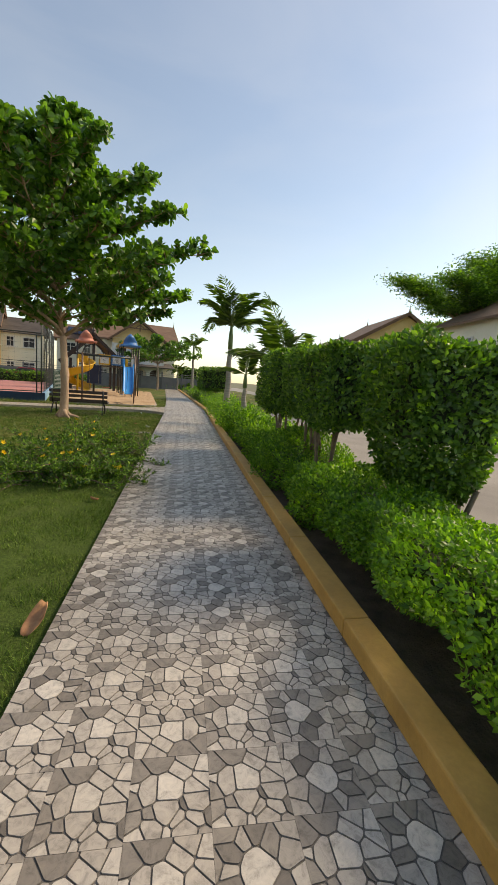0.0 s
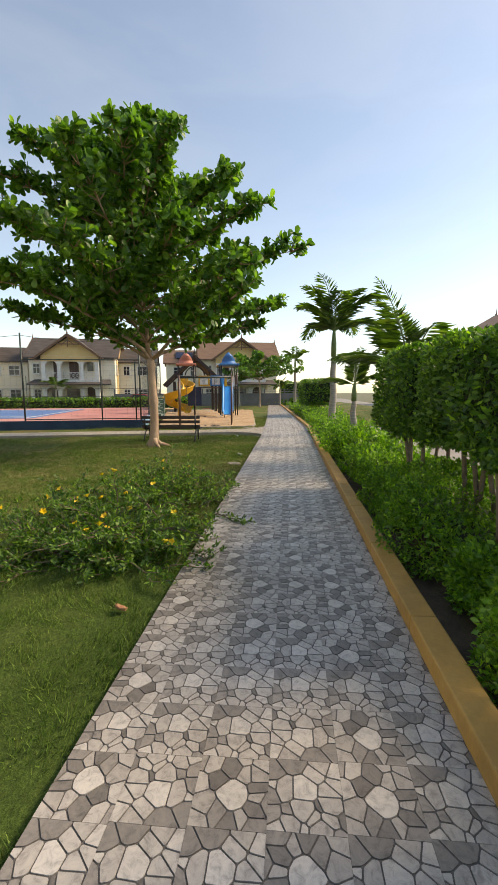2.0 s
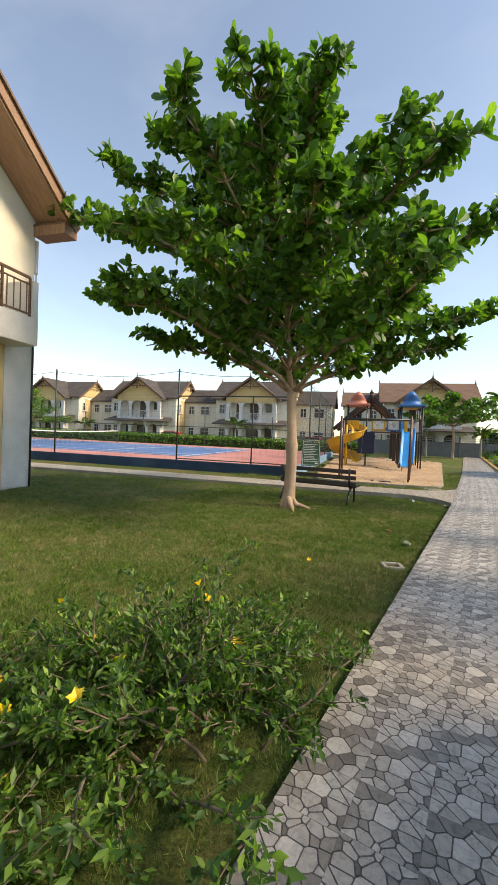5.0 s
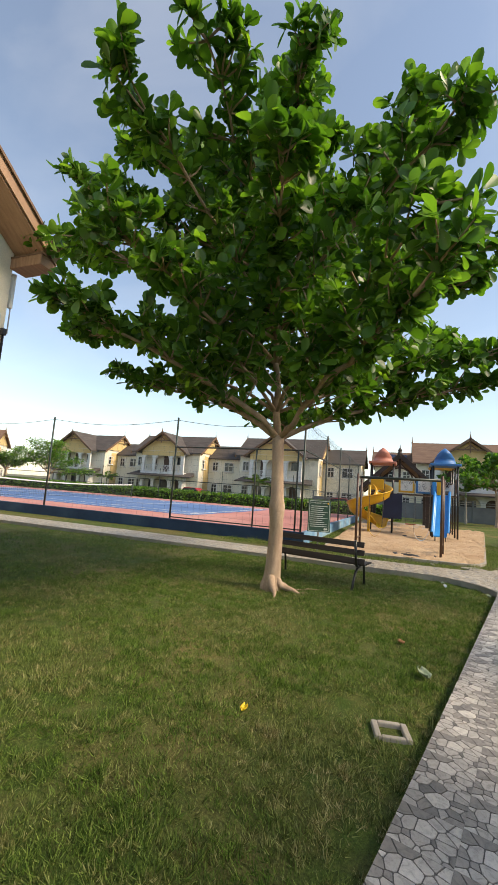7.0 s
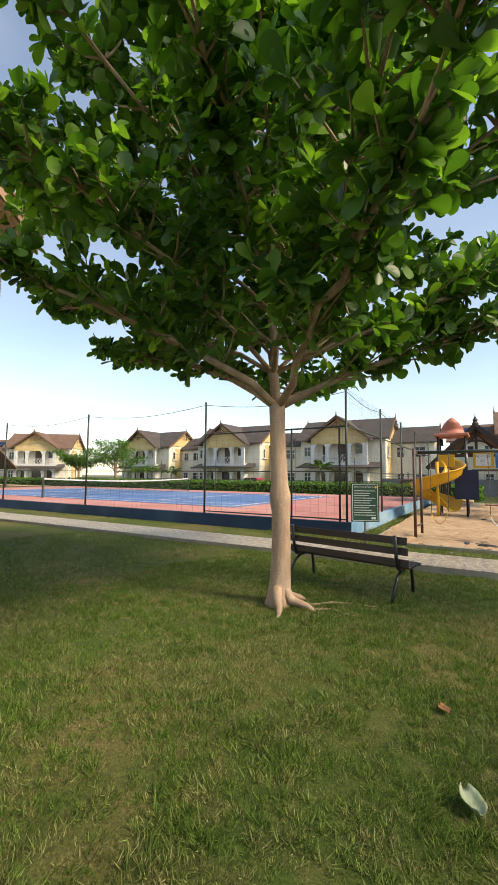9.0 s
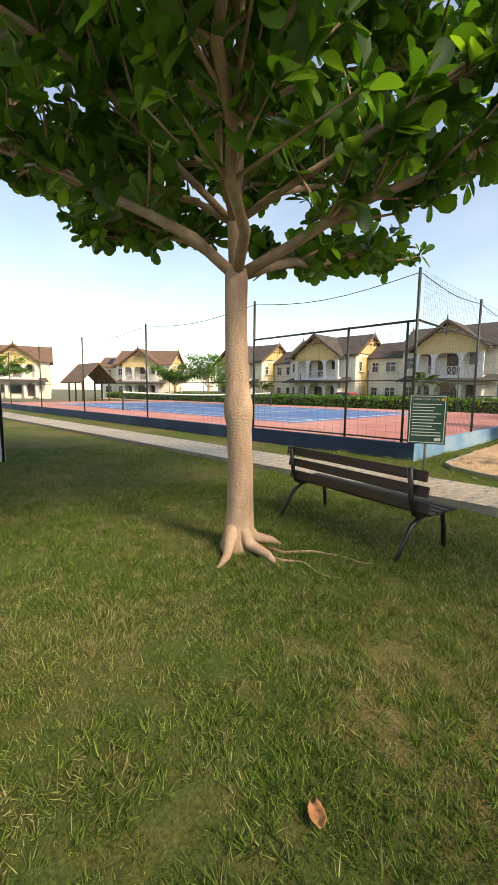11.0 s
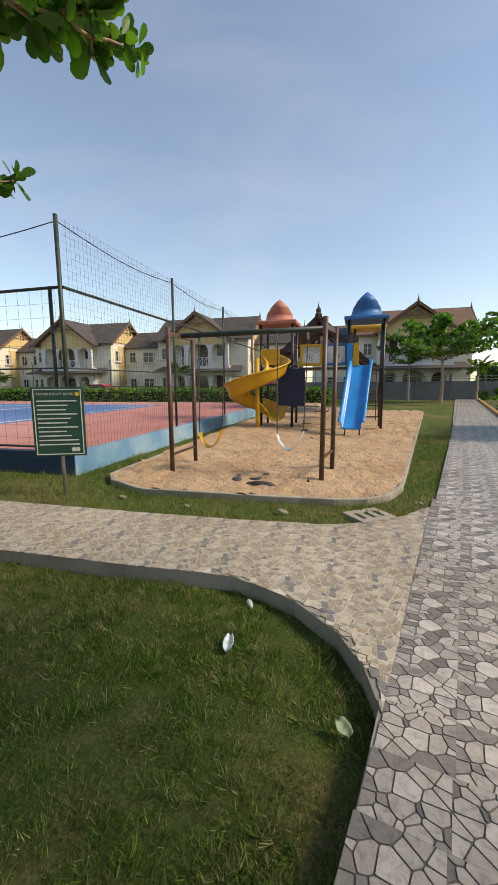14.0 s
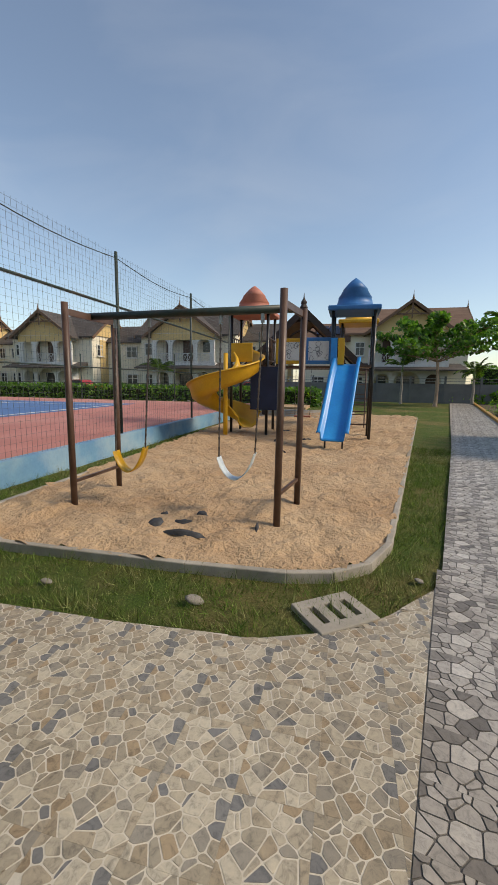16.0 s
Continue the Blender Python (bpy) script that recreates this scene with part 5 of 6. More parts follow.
def court_sign():
    m = pose(-4.74, 20.97, 0, 0, 0, 36)
    g = thing("court_sign", "green board with white court rules on a grey post", "sign", m)
    part("post", Shape().tube([(0, 0.03, -0.2), (0, 0.03, 1.2)], 0.025, 10), "grey_metal", g, smooth=True)
    part("board", Shape().box((0, -0.02, 0.99), (0.66, 0.02, 0.92)), "sign_green", g, bevel=0.006)
    br = Shape()
    for z in (0.56, 1.42):
        br.box((0, -0.032, z), (0.60, 0.006, 0.012))
    for x in (-0.295, 0.295):
        br.box((x, -0.032, 0.99), (0.012, 0.0055, 0.86))
    part("border", br, "sign_white", g)
    up = Matrix.Rotation(radians(90), 4, "X")
    lettering("title", "TENNIS COURT RULES", 0.046, "sign_white", g, Matrix.Translation((-0.03, -0.033, 1.36)) @ up, "white title lettering")
    part("ball_mark", Shape().tube([(0.25, -0.031, 1.36), (0.25, -0.036, 1.36)], 0.028, 14), "yellow_plastic", g)
    r = random.Random(4)
    for i in range(11):
        z = 1.27 - 0.058 * i
        w = r.uniform(0.34, 0.52) if i % 3 else 0.5
        part("text_line", Shape().box((-0.26 + w / 2, -0.0325, z), (w, 0.005, 0.016)), "sign_white", g)
    for x in (0.17, 0.22):
        part("ball_mark", Shape().tube([(x, -0.031, 0.62), (x, -0.036, 0.62)], 0.03, 12), "sign_white", g)


court_sign()


def court_fence():
    f = thing("court_fence", "dark green post and wire fence round the court", "fence", ESTATE)
    front = [0.0, -4.9, -11.0, -17.1, -23.4, -29.8, -36.0]
    side = [4.1, 8.2, 12.3, 18.0]
    top = 4.12
    for x in front:
        part("post", Shape().tube([(x, -0.02, 0.3), (x, -0.02, top)], 0.035, 8), "fence_green", f, smooth=True)
    part("post", Shape().tube([(-1.68, -0.02, 0.3), (-1.68, -0.02, 3.05)], 0.03, 8), "fence_green", f, smooth=True)
    part("post", Shape().tube([(-0.2, -0.02, 0.3), (-0.2, -0.02, 3.05)], 0.03, 8), "fence_green", f, smooth=True)
    for y in side:
        part("post", Shape().tube([(0.04, y, 0.3), (0.04, y, top)], 0.035, 8), "fence_green", f, smooth=True)
    for x in front[1:]:
        part("post", Shape().tube([(x, 18.0, 0.3), (x, 18.0, 3.0)], 0.03, 6), "fence_green", f)
    part("rail", Shape().tube([(0, -0.02, 3.03), (-4.9, -0.02, 3.0)], 0.026, 8), "fence_green", f)
    part("rail", Shape().tube([(0.04, 0, 3.03), (0.04, 18, 3.03)], 0.026, 8), "fence_green", f)
    part("rail", Shape().tube([(0, -0.02, 0.42), (-4.9, -0.02, 0.42)], 0.02, 8), "fence_green", f)
    part("rail", Shape().tube([(0, -0.02, 1.75), (-36, -0.02, 1.75)], 0.014, 6), "fence_green", f)
    part("rail", Shape().tube([(0.04, 0, 1.75), (0.04, 18, 1.75)], 0.014, 6), "fence_green", f)
    part("rail", Shape().tube([(0, 18, 1.3), (-36, 18, 1.3)], 0.02, 6), "fence_green", f)
    for a, b in zip(front, front[1:]):
        part("top_cable", Shape().tube([(a + (b - a) * k / 8, -0.02, top - 0.1 - 0.22 * math.sin(math.pi * k / 8)) for k in range(9)], 0.009, 5), "fence_green", f)
    ys = [0.0] + side
    for a, b in zip(ys, ys[1:]):
        part("top_cable", Shape().tube([(0.04, a + (b - a) * k / 8, top - 0.12 - 0.12 * math.sin(math.pi * k / 8)) for k in range(9)], 0.009, 5), "fence_green", f)
    w = Shape()
    for k in range(171):
        y = 0.1 + k * 0.105
        w.box((0.075, y, 2.2), (0.0026, 0.0026, 3.75))
    for k in range(36):
        w.box((0.078, 9, 0.36 + k * 0.105), (0.0026, 18, 0.0026))
    tagged(part("side_netting", w, "wire", f), kind="stuff")
    w = Shape()
    for k in range(150):
        w.box((-0.1 - k * 0.24, -0.05, 1.65), (0.003, 0.003, 2.7))
    for k in range(13):
        w.box((-18, -0.053, 0.36 + k * 0.22), (36, 0.003, 0.003))
    tagged(part("front_netting", w, "wire", f), kind="stuff")


court_fence()


def tennis_net():
    t = thing("tennis_net", "sagging tennis net with white top band on posts", "tennis net", ESTATE)
    x, y0, y1 = -18.0, 2.6, 15.4
    for y in (y0, y1):
        part("post", Shape().tube([(x, y, 0.3), (x, y, 1.42)], 0.05, 8), "fence_green", t)
    n = 16
    pts = [(y0 + (y1 - y0) * k / n, 1.38 - 0.16 * math.sin(math.pi * k / n)) for k in range(n + 1)]
    s, w = Shape(), Shape()
    for (ya, za), (yb, zb) in zip(pts, pts[1:]):
        s.add([(x + d, yy, zz) for d in (-0.015, 0.015) for yy, zz in ((ya, za - 0.07), (yb, zb - 0.07), (yb, zb), (ya, za))], [(3, 2, 1, 0), (4, 5, 6, 7), (0, 1, 5, 4), (2, 3, 7, 6)])
    part("top_band", s, "white_paint", t)
    for k in range(100):
        f_ = k / 100
        w.box((x, y0 + (y1 - y0) * f_, 0.8), (0.006, 0.008, 0.9))
    for k in range(8):
        w.box((x, (y0 + y1) / 2, 0.36 + k * 0.11), (0.006, y1 - y0, 0.008))
    tagged(part("mesh", w, "fence_green", t), kind="stuff")


tennis_net()


# ---- palms ----
def palm(m, trunk_h, fronds, frond_l, name="palm", label="", r=0.14, shaft=0.9, droop=1.0, seed=1, start_up=0.9):
    t = thing(name, label, "palm tree", m)
    rnd = random.Random(seed)
    if trunk_h > 0.3:
        s = Shape()
        n = 14
        s.tube([(0.02 * math.sin(i), 0, -0.2 + (trunk_h + 0.2) * i / n) for i in range(n + 1)], [r * (1.25 - 0.55 * i / n) * (1.03 if i % 2 else 0.98) for i in range(n + 1)], 12)
        part("trunk", s, "palm_trunk", t, smooth=True)
        part("crownshaft", Shape().tube([(0, 0, trunk_h), (0, 0, trunk_h + shaft * 0.5), (0, 0, trunk_h + shaft)], [r * 0.78, r * 0.72, r * 0.35], 12), "palm_shaft", t, smooth=True)
    top = Vector((0, 0, trunk_h + shaft * 0.9))
    for i in range(fronds):
        a = 2 * math.pi * (i + rnd.uniform(-0.3, 0.3)) / fronds * 1.0 + i * 0.4
        up = start_up * rnd.choice((0.5, 1.0, 1.8, 3.2)) + rnd.uniform(-0.2, 0.3)
        d = Vector((math.cos(a), math.sin(a), up)).normalized()
        p = top.copy()
        pts = [p.copy()]
        L = frond_l * rnd.uniform(0.85, 1.1)
        n = 14
        for k in range(n):
            d = (d + Vector((0, 0, -0.15 * droop * (0.25 + k / n)))).normalized()
            p = p + d * (L / n)
            pts.append(p.copy())
        rach = part("frond", Shape().tube(pts, [0.022 * (1 - 0.8 * k / n) * (frond_l / 2.2) + 0.003 for k in range(n + 1)], 5), "palm_shaft", t)
        base, axd, nrm, ln_ = [], [], [], []
        for k in range(2, n + 1):
            for sub in range(3):
                q = pts[k - 1].lerp(pts[k], sub / 3)
                dd = (pts[k] - pts[k - 1]).normalized()
                side = dd.cross(Vector((0, 0, 1)))
                side = side.normalized() if side.length > 0.05 else Vector((math.sin(a), -math.cos(a), 0))
                f = (k + sub / 3) / n
                ll = frond_l * 0.27 * (math.sin(math.pi * min(1, 0.15 + 0.85 * f)) ** 0.6 + 0.12)
                for sg in (-1, 1):
                    base.append(q)
                    axd.append(side * sg * 0.8 + dd * 0.8 + Vector((0, 0, rnd.uniform(-0.5, 0.0))))
                    nrm.append(Vector((0, 0, 1)) + side * sg * 0.4)
                    ln_.append(ll * rnd.uniform(0.85, 1.1))
        ln_ = np.array(ln_)
        ob = new("frond_blade", leaf_mesh("frond_blade", "palm_leaf", np.array([tuple(v) for v in base]), np.array([tuple(v) for v in axd]), np.array([tuple(v) for v in nrm]), ln_, np.full(len(ln_), 0.03 * frond_l / 2.2), False))
        ob.parent = rach
    return t


palm(pose(2.4, 19.1, -0.05), 2.9, 11, 2.4, "royal_palm", "royal palm with grey ringed trunk in the bed", 0.13, 1.0, 1.35, 2, 2.0)
palm(pose(2.5, 15.7, -0.05), 1.35, 6, 1.4, "young_palm", "young palm with thin trunk and arching fronds", 0.1, 0.5, 0.9, 5, 1.4)
palm(pose(3.1, 12.8, 0.0), 1.55, 12, 2.0, "fan_palm", "spreading palm fronds above the clipped hedge", 0.12, 0.5, 0.75, 7, 1.0)
palm(pose(2.9, 52.0, -0.05), 4.6, 9, 2.4, "royal_palm", "distant palm beside the end of the path", 0.16, 0.9, 1.1, 9, 0.9)
palm(pose(-3.7, 52.6, -0.05), 2.4, 7, 1.6, "young_palm", "young palm near the far fence", 0.1, 0.5, 1.0, 11, 1.0)
palm(pose(1.2, 54.0, -0.05), 1.9, 8, 1.7, "young_palm", "young palm near the far fence", 0.1, 0.5, 1.0, 12, 1.0)
palm(ESTATE @ pose(-12.5, 31.5, -0.1), 2.2, 8, 1.9, "young_palm", "young garden palm before the houses", 0.1, 0.5, 0.9, 13, 0.9)
palm(ESTATE @ pose(-34.0, 31.5, -0.1), 1.6, 8, 1.9, "young_palm", "young garden palm before the houses", 0.1, 0.5, 0.9, 14, 0.9)

# other trees
almond_tree(pose(-1.2, 50.5, -0.05), ((3.1, 4.4, 1.0, 6, 0.0), (3.6, 3.8, 1.3, 5, 0.5), (4.4, 2.4, 1.2, 4, 0.2)), (), 6.3, 11, "flat-crowned almond tree beside the far end of the path", 3.1, 0.28, 0.6, 0.12)


def feather_tree(m, h, reach, n, label, leaf=0.34, seed=1, trunk=0.16, flat=0.35, base=0.36):
    """A spreading tree with thin layered clouds of small leaves."""
    t = thing("shade_tree", label, "tree", m)
    rnd = random.Random(seed)
    part("trunk", Shape().tube([(0, 0, -0.3), (0.05, 0, h * 0.2), (0, 0.05, h * (base + 0.06))], [trunk * 1.3, trunk, trunk * 0.8], 10), "limb_bark", t, smooth=True)
    s, tips = Shape(), []
    for i in range(9):
        a = 2 * math.pi * i / 9 + rnd.random() * 0.5
        st = []
        limb(s, (0, 0, h * rnd.uniform(base - 0.06, base + 0.06)), (math.cos(a), math.sin(a), rnd.uniform(0.35, 1.3)), reach * rnd.uniform(0.75, 1.15), trunk * 0.45, 0.02, -0.1, 7, st, seed * 50 + i, 0.18)
        tips += [p for p, d, f in st if f > 0.3]
    part("limb", s, "limb_bark", t, smooth=True)
    c = np.array([tuple(p) for p in tips])
    idx = RNG.integers(0, len(c), n)
    sc = reach * 0.11
    base = c[idx] + RNG.normal(size=(n, 3)) * np.array([sc, sc, sc * flat])
    L = leaf * RNG.uniform(0.5, 1.2, n)
    ob = new("crown", leaf_mesh("crown", "hedge_leaf", base, unit(n) * np.array([1, 1, 0.5]) + np.array([0, 0, 0.05]), unit(n) * 0.5 + np.array([0, 0, 1.0]), L, L * 0.42, False))
    ob.parent = t
    return t


feather_tree(pose(20.2, 26.5, -0.1), 11.8, 6.0, 42000, "large spreading shade tree across the road", 0.26, 21, 0.25, 0.22, 0.55)
feather_tree(ESTATE @ pose(-37.5, 25.0, -0.1), 6.2, 4.2, 5000, "feathery shade tree beyond the court", 0.36, 22)
feather_tree(ESTATE @ pose(-43.5, 24.0, -0.1), 6.0, 3.6, 4000, "feathery shade tree beyond the court", 0.36, 23)
feather_tree(ESTATE @ pose(-52.0, 4.0, -0.1), 7.2, 3.8, 4500, "leafy tree at the far end of the court", 0.36, 24)

# hedge and grass verge behind the court, garden shrubs
far_hedge = hedge("garden_hedge", "long low clipped hedge before the houses", ESTATE @ pose(-20, 22.6, 0), 46, 1.3, 0.0, 1.05, 16000, 0.2, "hedge_leaf", cat="hedge")
hedge("garden_hedge", "long low clipped hedge before the houses", ESTATE @ pose(-52, 22.6, 0), 16, 1.3, 0.0, 0.95, 5000, 0.2, "hedge_leaf", cat="hedge")
setting("verge", Shape().prism([(-60, 19.0), (2.5, 19.0), (2.5, 21.8), (-60, 21.8)], -0.2, 0.1), "sand", "dry earth strip behind the court", "verge", at=ESTATE)
setting("estate_drive", Shape().prism([(-60, 24.4), (3.0, 24.4), (3.0, 29.0), (-60, 29.0)], -0.2, 0.0), "asphalt", "pale drive before the houses", "road", at=ESTATE)
rr = random.Random(6)
for i in range(9):
    x = rr.uniform(-8.5, 2.2)
    hedge("garden_shrub", "small green garden shrub in the far bed", pose(-4.0 + i * 1.15, 56.0 + 0.1 * i + rr.uniform(-0.4, 0.4), -0.05), 1.0, 0.9, 0.0, rr.uniform(0.5, 1.1), 500, 0.17, "shrub_leaf", round_=0.3, cat="shrub", bulge=0.15)
hedge("garden_hedge", "clipped hedge block at the end of the path", pose(2.6, 58.2, 0, 0, 0, 12), 2.6, 1.2, 0.9, 2.9, 1800, 0.17, cat="hedge", stems=stem_set(3, 2, 1, 8))


def low_fence(m, length, h, label):
    f = thing("boundary_fence", label, "fence", m)
    part("base_wall", Shape().box((0, 0, h / 2 - 0.1), (length, 0.14, h + 0.2)), "grey_wall", f)
    n = int(length / 2.4)
    for i in range(n + 1):
        part("fence_post", Shape().box((-length / 2 + length * i / n, -0.02, h / 2 + 0.3), (0.13, 0.2, h + 0.6)), "grey_wall", f)
    part("rail", Shape().box((0, 0, h + 0.42), (length, 0.04, 0.04)), "grey_metal", f)
    part("rail", Shape().box((0, 0, h + 0.2), (length, 0.04, 0.04)), "grey_metal", f)


low_fence(ESTATE @ pose(7.0, 31.6, 0), 26.0, 1.5, "grey wall with rails before the far house")


# house and walls across the road
def road_house(m, label, roof="roof_brown"):
    h = thing("road_house", label, "house", m)
    part("wall", Shape().box((0, 0, 3.0), (9, 8, 6.6)), "plaster", h)
    s = Shape()
    gable_roof(s, -4.5, 4.5, -4, 4, 6.2, 8.7, "y", 0.15, 0.5)
    part("roof", s, roof, h)
    for y in (-4.0, 4.0):
        s = Shape().add([(-4.5, y - 0.1, 6.2), (4.5, y - 0.1, 6.2), (0, y - 0.1, 8.6), (-4.5, y + 0.1, 6.2), (4.5, y + 0.1, 6.2), (0, y + 0.1, 8.6)], [(0, 1, 2), (5, 4, 3), (0, 2, 5, 3), (1, 4, 5, 2)])
        part("gable_wall", s, "ochre", h)
        for sg in (-1, 1):
            part("bargeboard", Shape().beam((sg * 5.0, y * 1.13, 5.85), (0, y * 1.13, 8.75), 0.07, 0.26), "timber", h)
        finial(h, 0, y * 1.13, 8.75)
    for x in (-2.6, 0.2, 2.8):
        for z in (4.5, 1.4):
            window(h, x, -4.02, z, 1.2, 1.3)
    for y in (-2.0, 1.5):
        for z in (4.5, 1.4):
            w = window(h, -4.52, y, z, 1.2, 1.3)
            w.matrix_local = Matrix.Translation((-4.52, y, z)) @ Matrix.Rotation(radians(-90), 4, "Z")
    return h


road_house(pose(21.5, 21.5, -0.1, 0, 0, -4), "cream house with brown roof across the road")
road_house(pose(21.0, 40.0, -0.1, 0, 0, -4), "cream house with brown roof further along the road")
road_house(pose(24.0, 62.0, -0.1, 0, 0, -4), "cream house with brown roof further along the road")


def road_wall():
    w = thing("road_wall", "low ochre wall carrying pale corrugated sheets across the road", "wall", pose(12.2, 17.0, -0.1, 0, 0, -6))
    part("base_wall", Shape().box((0, 0, 0.3), (0.25, 30, 0.9)), "ochre", w)
    s = Shape()
    for k in range(16):
        s.box((-0.02 + 0.012 * (k % 2), 0, 0.82 + 0.075 * k), (0.05, 30, 0.072))
    part("corrugated_sheet", s, "white_paint", w)
    for k in range(9):
        part("wall_post", Shape().box((0, -14.5 + 3.6 * k, 1.15), (0.3, 0.3, 2.3)), "white_paint", w)


road_wall()
kb = thing("striped_kerb", "black and white painted kerb across the road", "kerb", pose(10.9, 14.0, 0, 0, 0, -6))
for k in range(44):
    part("kerb_stone", Shape().box((0, -20 + k * 0.9, -0.06), (0.2, 0.895, 0.32)), "black_paint" if k % 2 else "white_paint", kb)


# ---- sprawling yellow-flowered shrub at the path's edge ----
def flowering_shrub(m, spread, height, canes, seed, side=(0.0, 0.0)):
    t = thing("flowering_shrub", "sprawling shrub with thin canes and yellow flowers", "shrub", m)
    rnd = random.Random(seed)
    s, tips = Shape(), []
    for i in range(canes):
        a = rnd.uniform(0, 2 * math.pi)
        st = []
        o = (rnd.gauss(0, 0.25 * spread), rnd.gauss(0, 0.25 * spread), -0.05)
        limb(s, o, (math.cos(a) * 0.9 + side[0], math.sin(a) * 0.9 + side[1], rnd.uniform(0.5, 1.4) * height / 0.55), spread * rnd.uniform(0.5, 1.0), 0.01, 0.004, -1.0, 7, st, seed * 1000 + i, 0.22)
        for p, d, f in st:
            if f > 0.25 and p.z > -0.02:
                tips.append((p, d))
                if rnd.random() < 0.8:
                    st2 = []
                    limb(s, p, (d.x + rnd.uniform(-0.9, 0.9), d.y + rnd.uniform(-0.9, 0.9), rnd.uniform(0.1, 0.9)), 0.2 * rnd.uniform(0.5, 1.3), 0.004, 0.002, 0, 2, st2, rnd.randint(0, 10 ** 6), 0.2)
                    tips += [(q, e) for q, e, g in st2]
    part("cane", s, "stem", t)
    tips = [(p, d) for p, d in tips if p.z > 0.0]
    q = np.array([tuple(p) for p, d in tips])
    e = np.array([tuple(d) for p, d in tips])
    k = 9
    base = np.repeat(q, k, 0) + RNG.normal(size=(len(q) * k, 3)) * 0.016
    ax = np.repeat(e, k, 0) * 0.7 + unit(len(base)) + np.array([0, 0, 0.35])
    L = RNG.uniform(0.03, 0.075, len(base))
    ob = new("foliage", leaf_mesh("foliage", "bush_leaf", base, ax, unit(len(base)) * 0.7 + np.array([0, 0, 1.0]), L, L * 0.4, False))
    ob.parent = t
    top = sorted(tips, key=lambda v: -v[0].z)
    for j in range(8):
        p, d = top[rnd.randint(0, len(top) // 5)]
        s = Shape()
        for kk in range(5):
            a = 2 * math.pi * kk / 5
            o = Vector((math.cos(a), math.sin(a), 0))
            w = Vector((-math.sin(a), math.cos(a), 0))
            s.add([(0, 0, 0), tuple(o * 0.025 + w * 0.02 + Vector((0, 0, 0.03))), tuple(o * 0.05 + Vector((0, 0, 0.036))), tuple(o * 0.025 - w * 0.02 + Vector((0, 0, 0.03)))], [(0, 1, 2, 3)])
        fl = part("flower", s, "flower", t, "bright yellow trumpet flower")
        fl.matrix_local = Matrix.Translation(p + Vector((0, 0, 0.03))) @ Matrix.Scale(0.85, 4) @ Matrix.Rotation(rnd.uniform(-0.9, 0.9), 4, "X") @ Matrix.Rotation(rnd.uniform(-0.9, 0.9), 4, "Y")
    return t


flowering_shrub(pose(-1.75, 7.75, -0.05), 1.05, 0.55, 80, 31)
flowering_shrub(pose(-1.2, 7.6, -0.05), 0.7, 0.42, 40, 34)
flowering_shrub(pose(-1.35, 9.4, -0.05), 0.95, 0.72, 80, 32)
flowering_shrub(pose(-2.2, 8.5, -0.05), 0.75, 0.5, 32, 33)


# ---- small things on the lawn and paths ----
def curled(name, label, cat, m, w, l, mat, seed, group=""):
    """A curled leaf or crumpled sheet with thickness."""
    r = random.Random(seed)
    s = Shape()
    n = 7
    for i in range(n + 1):
        for j in range(n + 1):
            u, v = i / n * 2 - 1, j / n * 2 - 1
            ww = w * math.sqrt(max(0.02, 1 - 0.85 * v * v))
            s.v.append((u * ww / 2, v * l / 2, 0.35 * w * (u * u) + 0.1 * w * r.random() + 0.12 * w * v * v))
    s.f = [(i * (n + 1) + j, (i + 1) * (n + 1) + j, (i + 1) * (n + 1) + j + 1, i * (n + 1) + j + 1) for i in range(n) for j in range(n)]
    ob = part(name, s, mat, None, "", True, at=m)
    so = ob.modifiers.new("wall", "SOLIDIFY")
    so.thickness = 0.003
    return tagged(ob, label, cat, group)


curled("dead_leaf", "large dry brown leaf standing at the path's edge", "leaf", pose(-0.88, 4.0, 0.0, 40, 0, -30), 0.1, 0.2, "dead_leaf", 1, "fallen leaves")
curled("dead_leaf", "curled brown leaf lying on the grass", "leaf", pose(-0.98, 6.5, -0.02, 14, 22, 80), 0.065, 0.09, "dead_leaf", 2, "fallen leaves")
curled("dead_leaf", "small pale brown leaf lying on the grass", "leaf", pose(-1.1, 15.0, -0.07, 8, 0, 70), 0.06, 0.08, "dead_leaf", 3, "fallen leaves")
curled("yellow_leaf", "small yellow leaf lying on the lawn", "leaf", pose(-1.71, 12.56, -0.07, 10, 0, 10), 0.05, 0.07, "flower", 12, "fallen leaves")
curled("green_leaf", "large torn green leaf lying on the lawn", "leaf", pose(-0.71, 14.18, -0.06, 10, 5, 50), 0.11, 0.14, "pale_leaf", 4)
curled("plastic_sachet", "crumpled blue and white plastic sachet on grass", "litter", pose(-1.17, 19.28, -0.095, 20, 0, 15), 0.06, 0.11, "litter", 5)
curled("plastic_cup", "crushed pale green plastic cup on grass", "litter", pose(-0.39, 18.97, -0.09, 20, 0, 60), 0.07, 0.08, "pale_leaf", 6)
tagged(part("bottle", Shape().lathe([(0.0, 0), (0.035, 0.005), (0.04, 0.03), (0.04, 0.11), (0.018, 0.15), (0.018, 0.17), (0, 0.172)], 12), "sign_white", None, "", True, at=pose(-1.3, 19.8, -0.11, 90, 0, 40) @ Matrix.Scale(0.55, 4)), "white plastic bottle lying at the path's foot", "bottle")


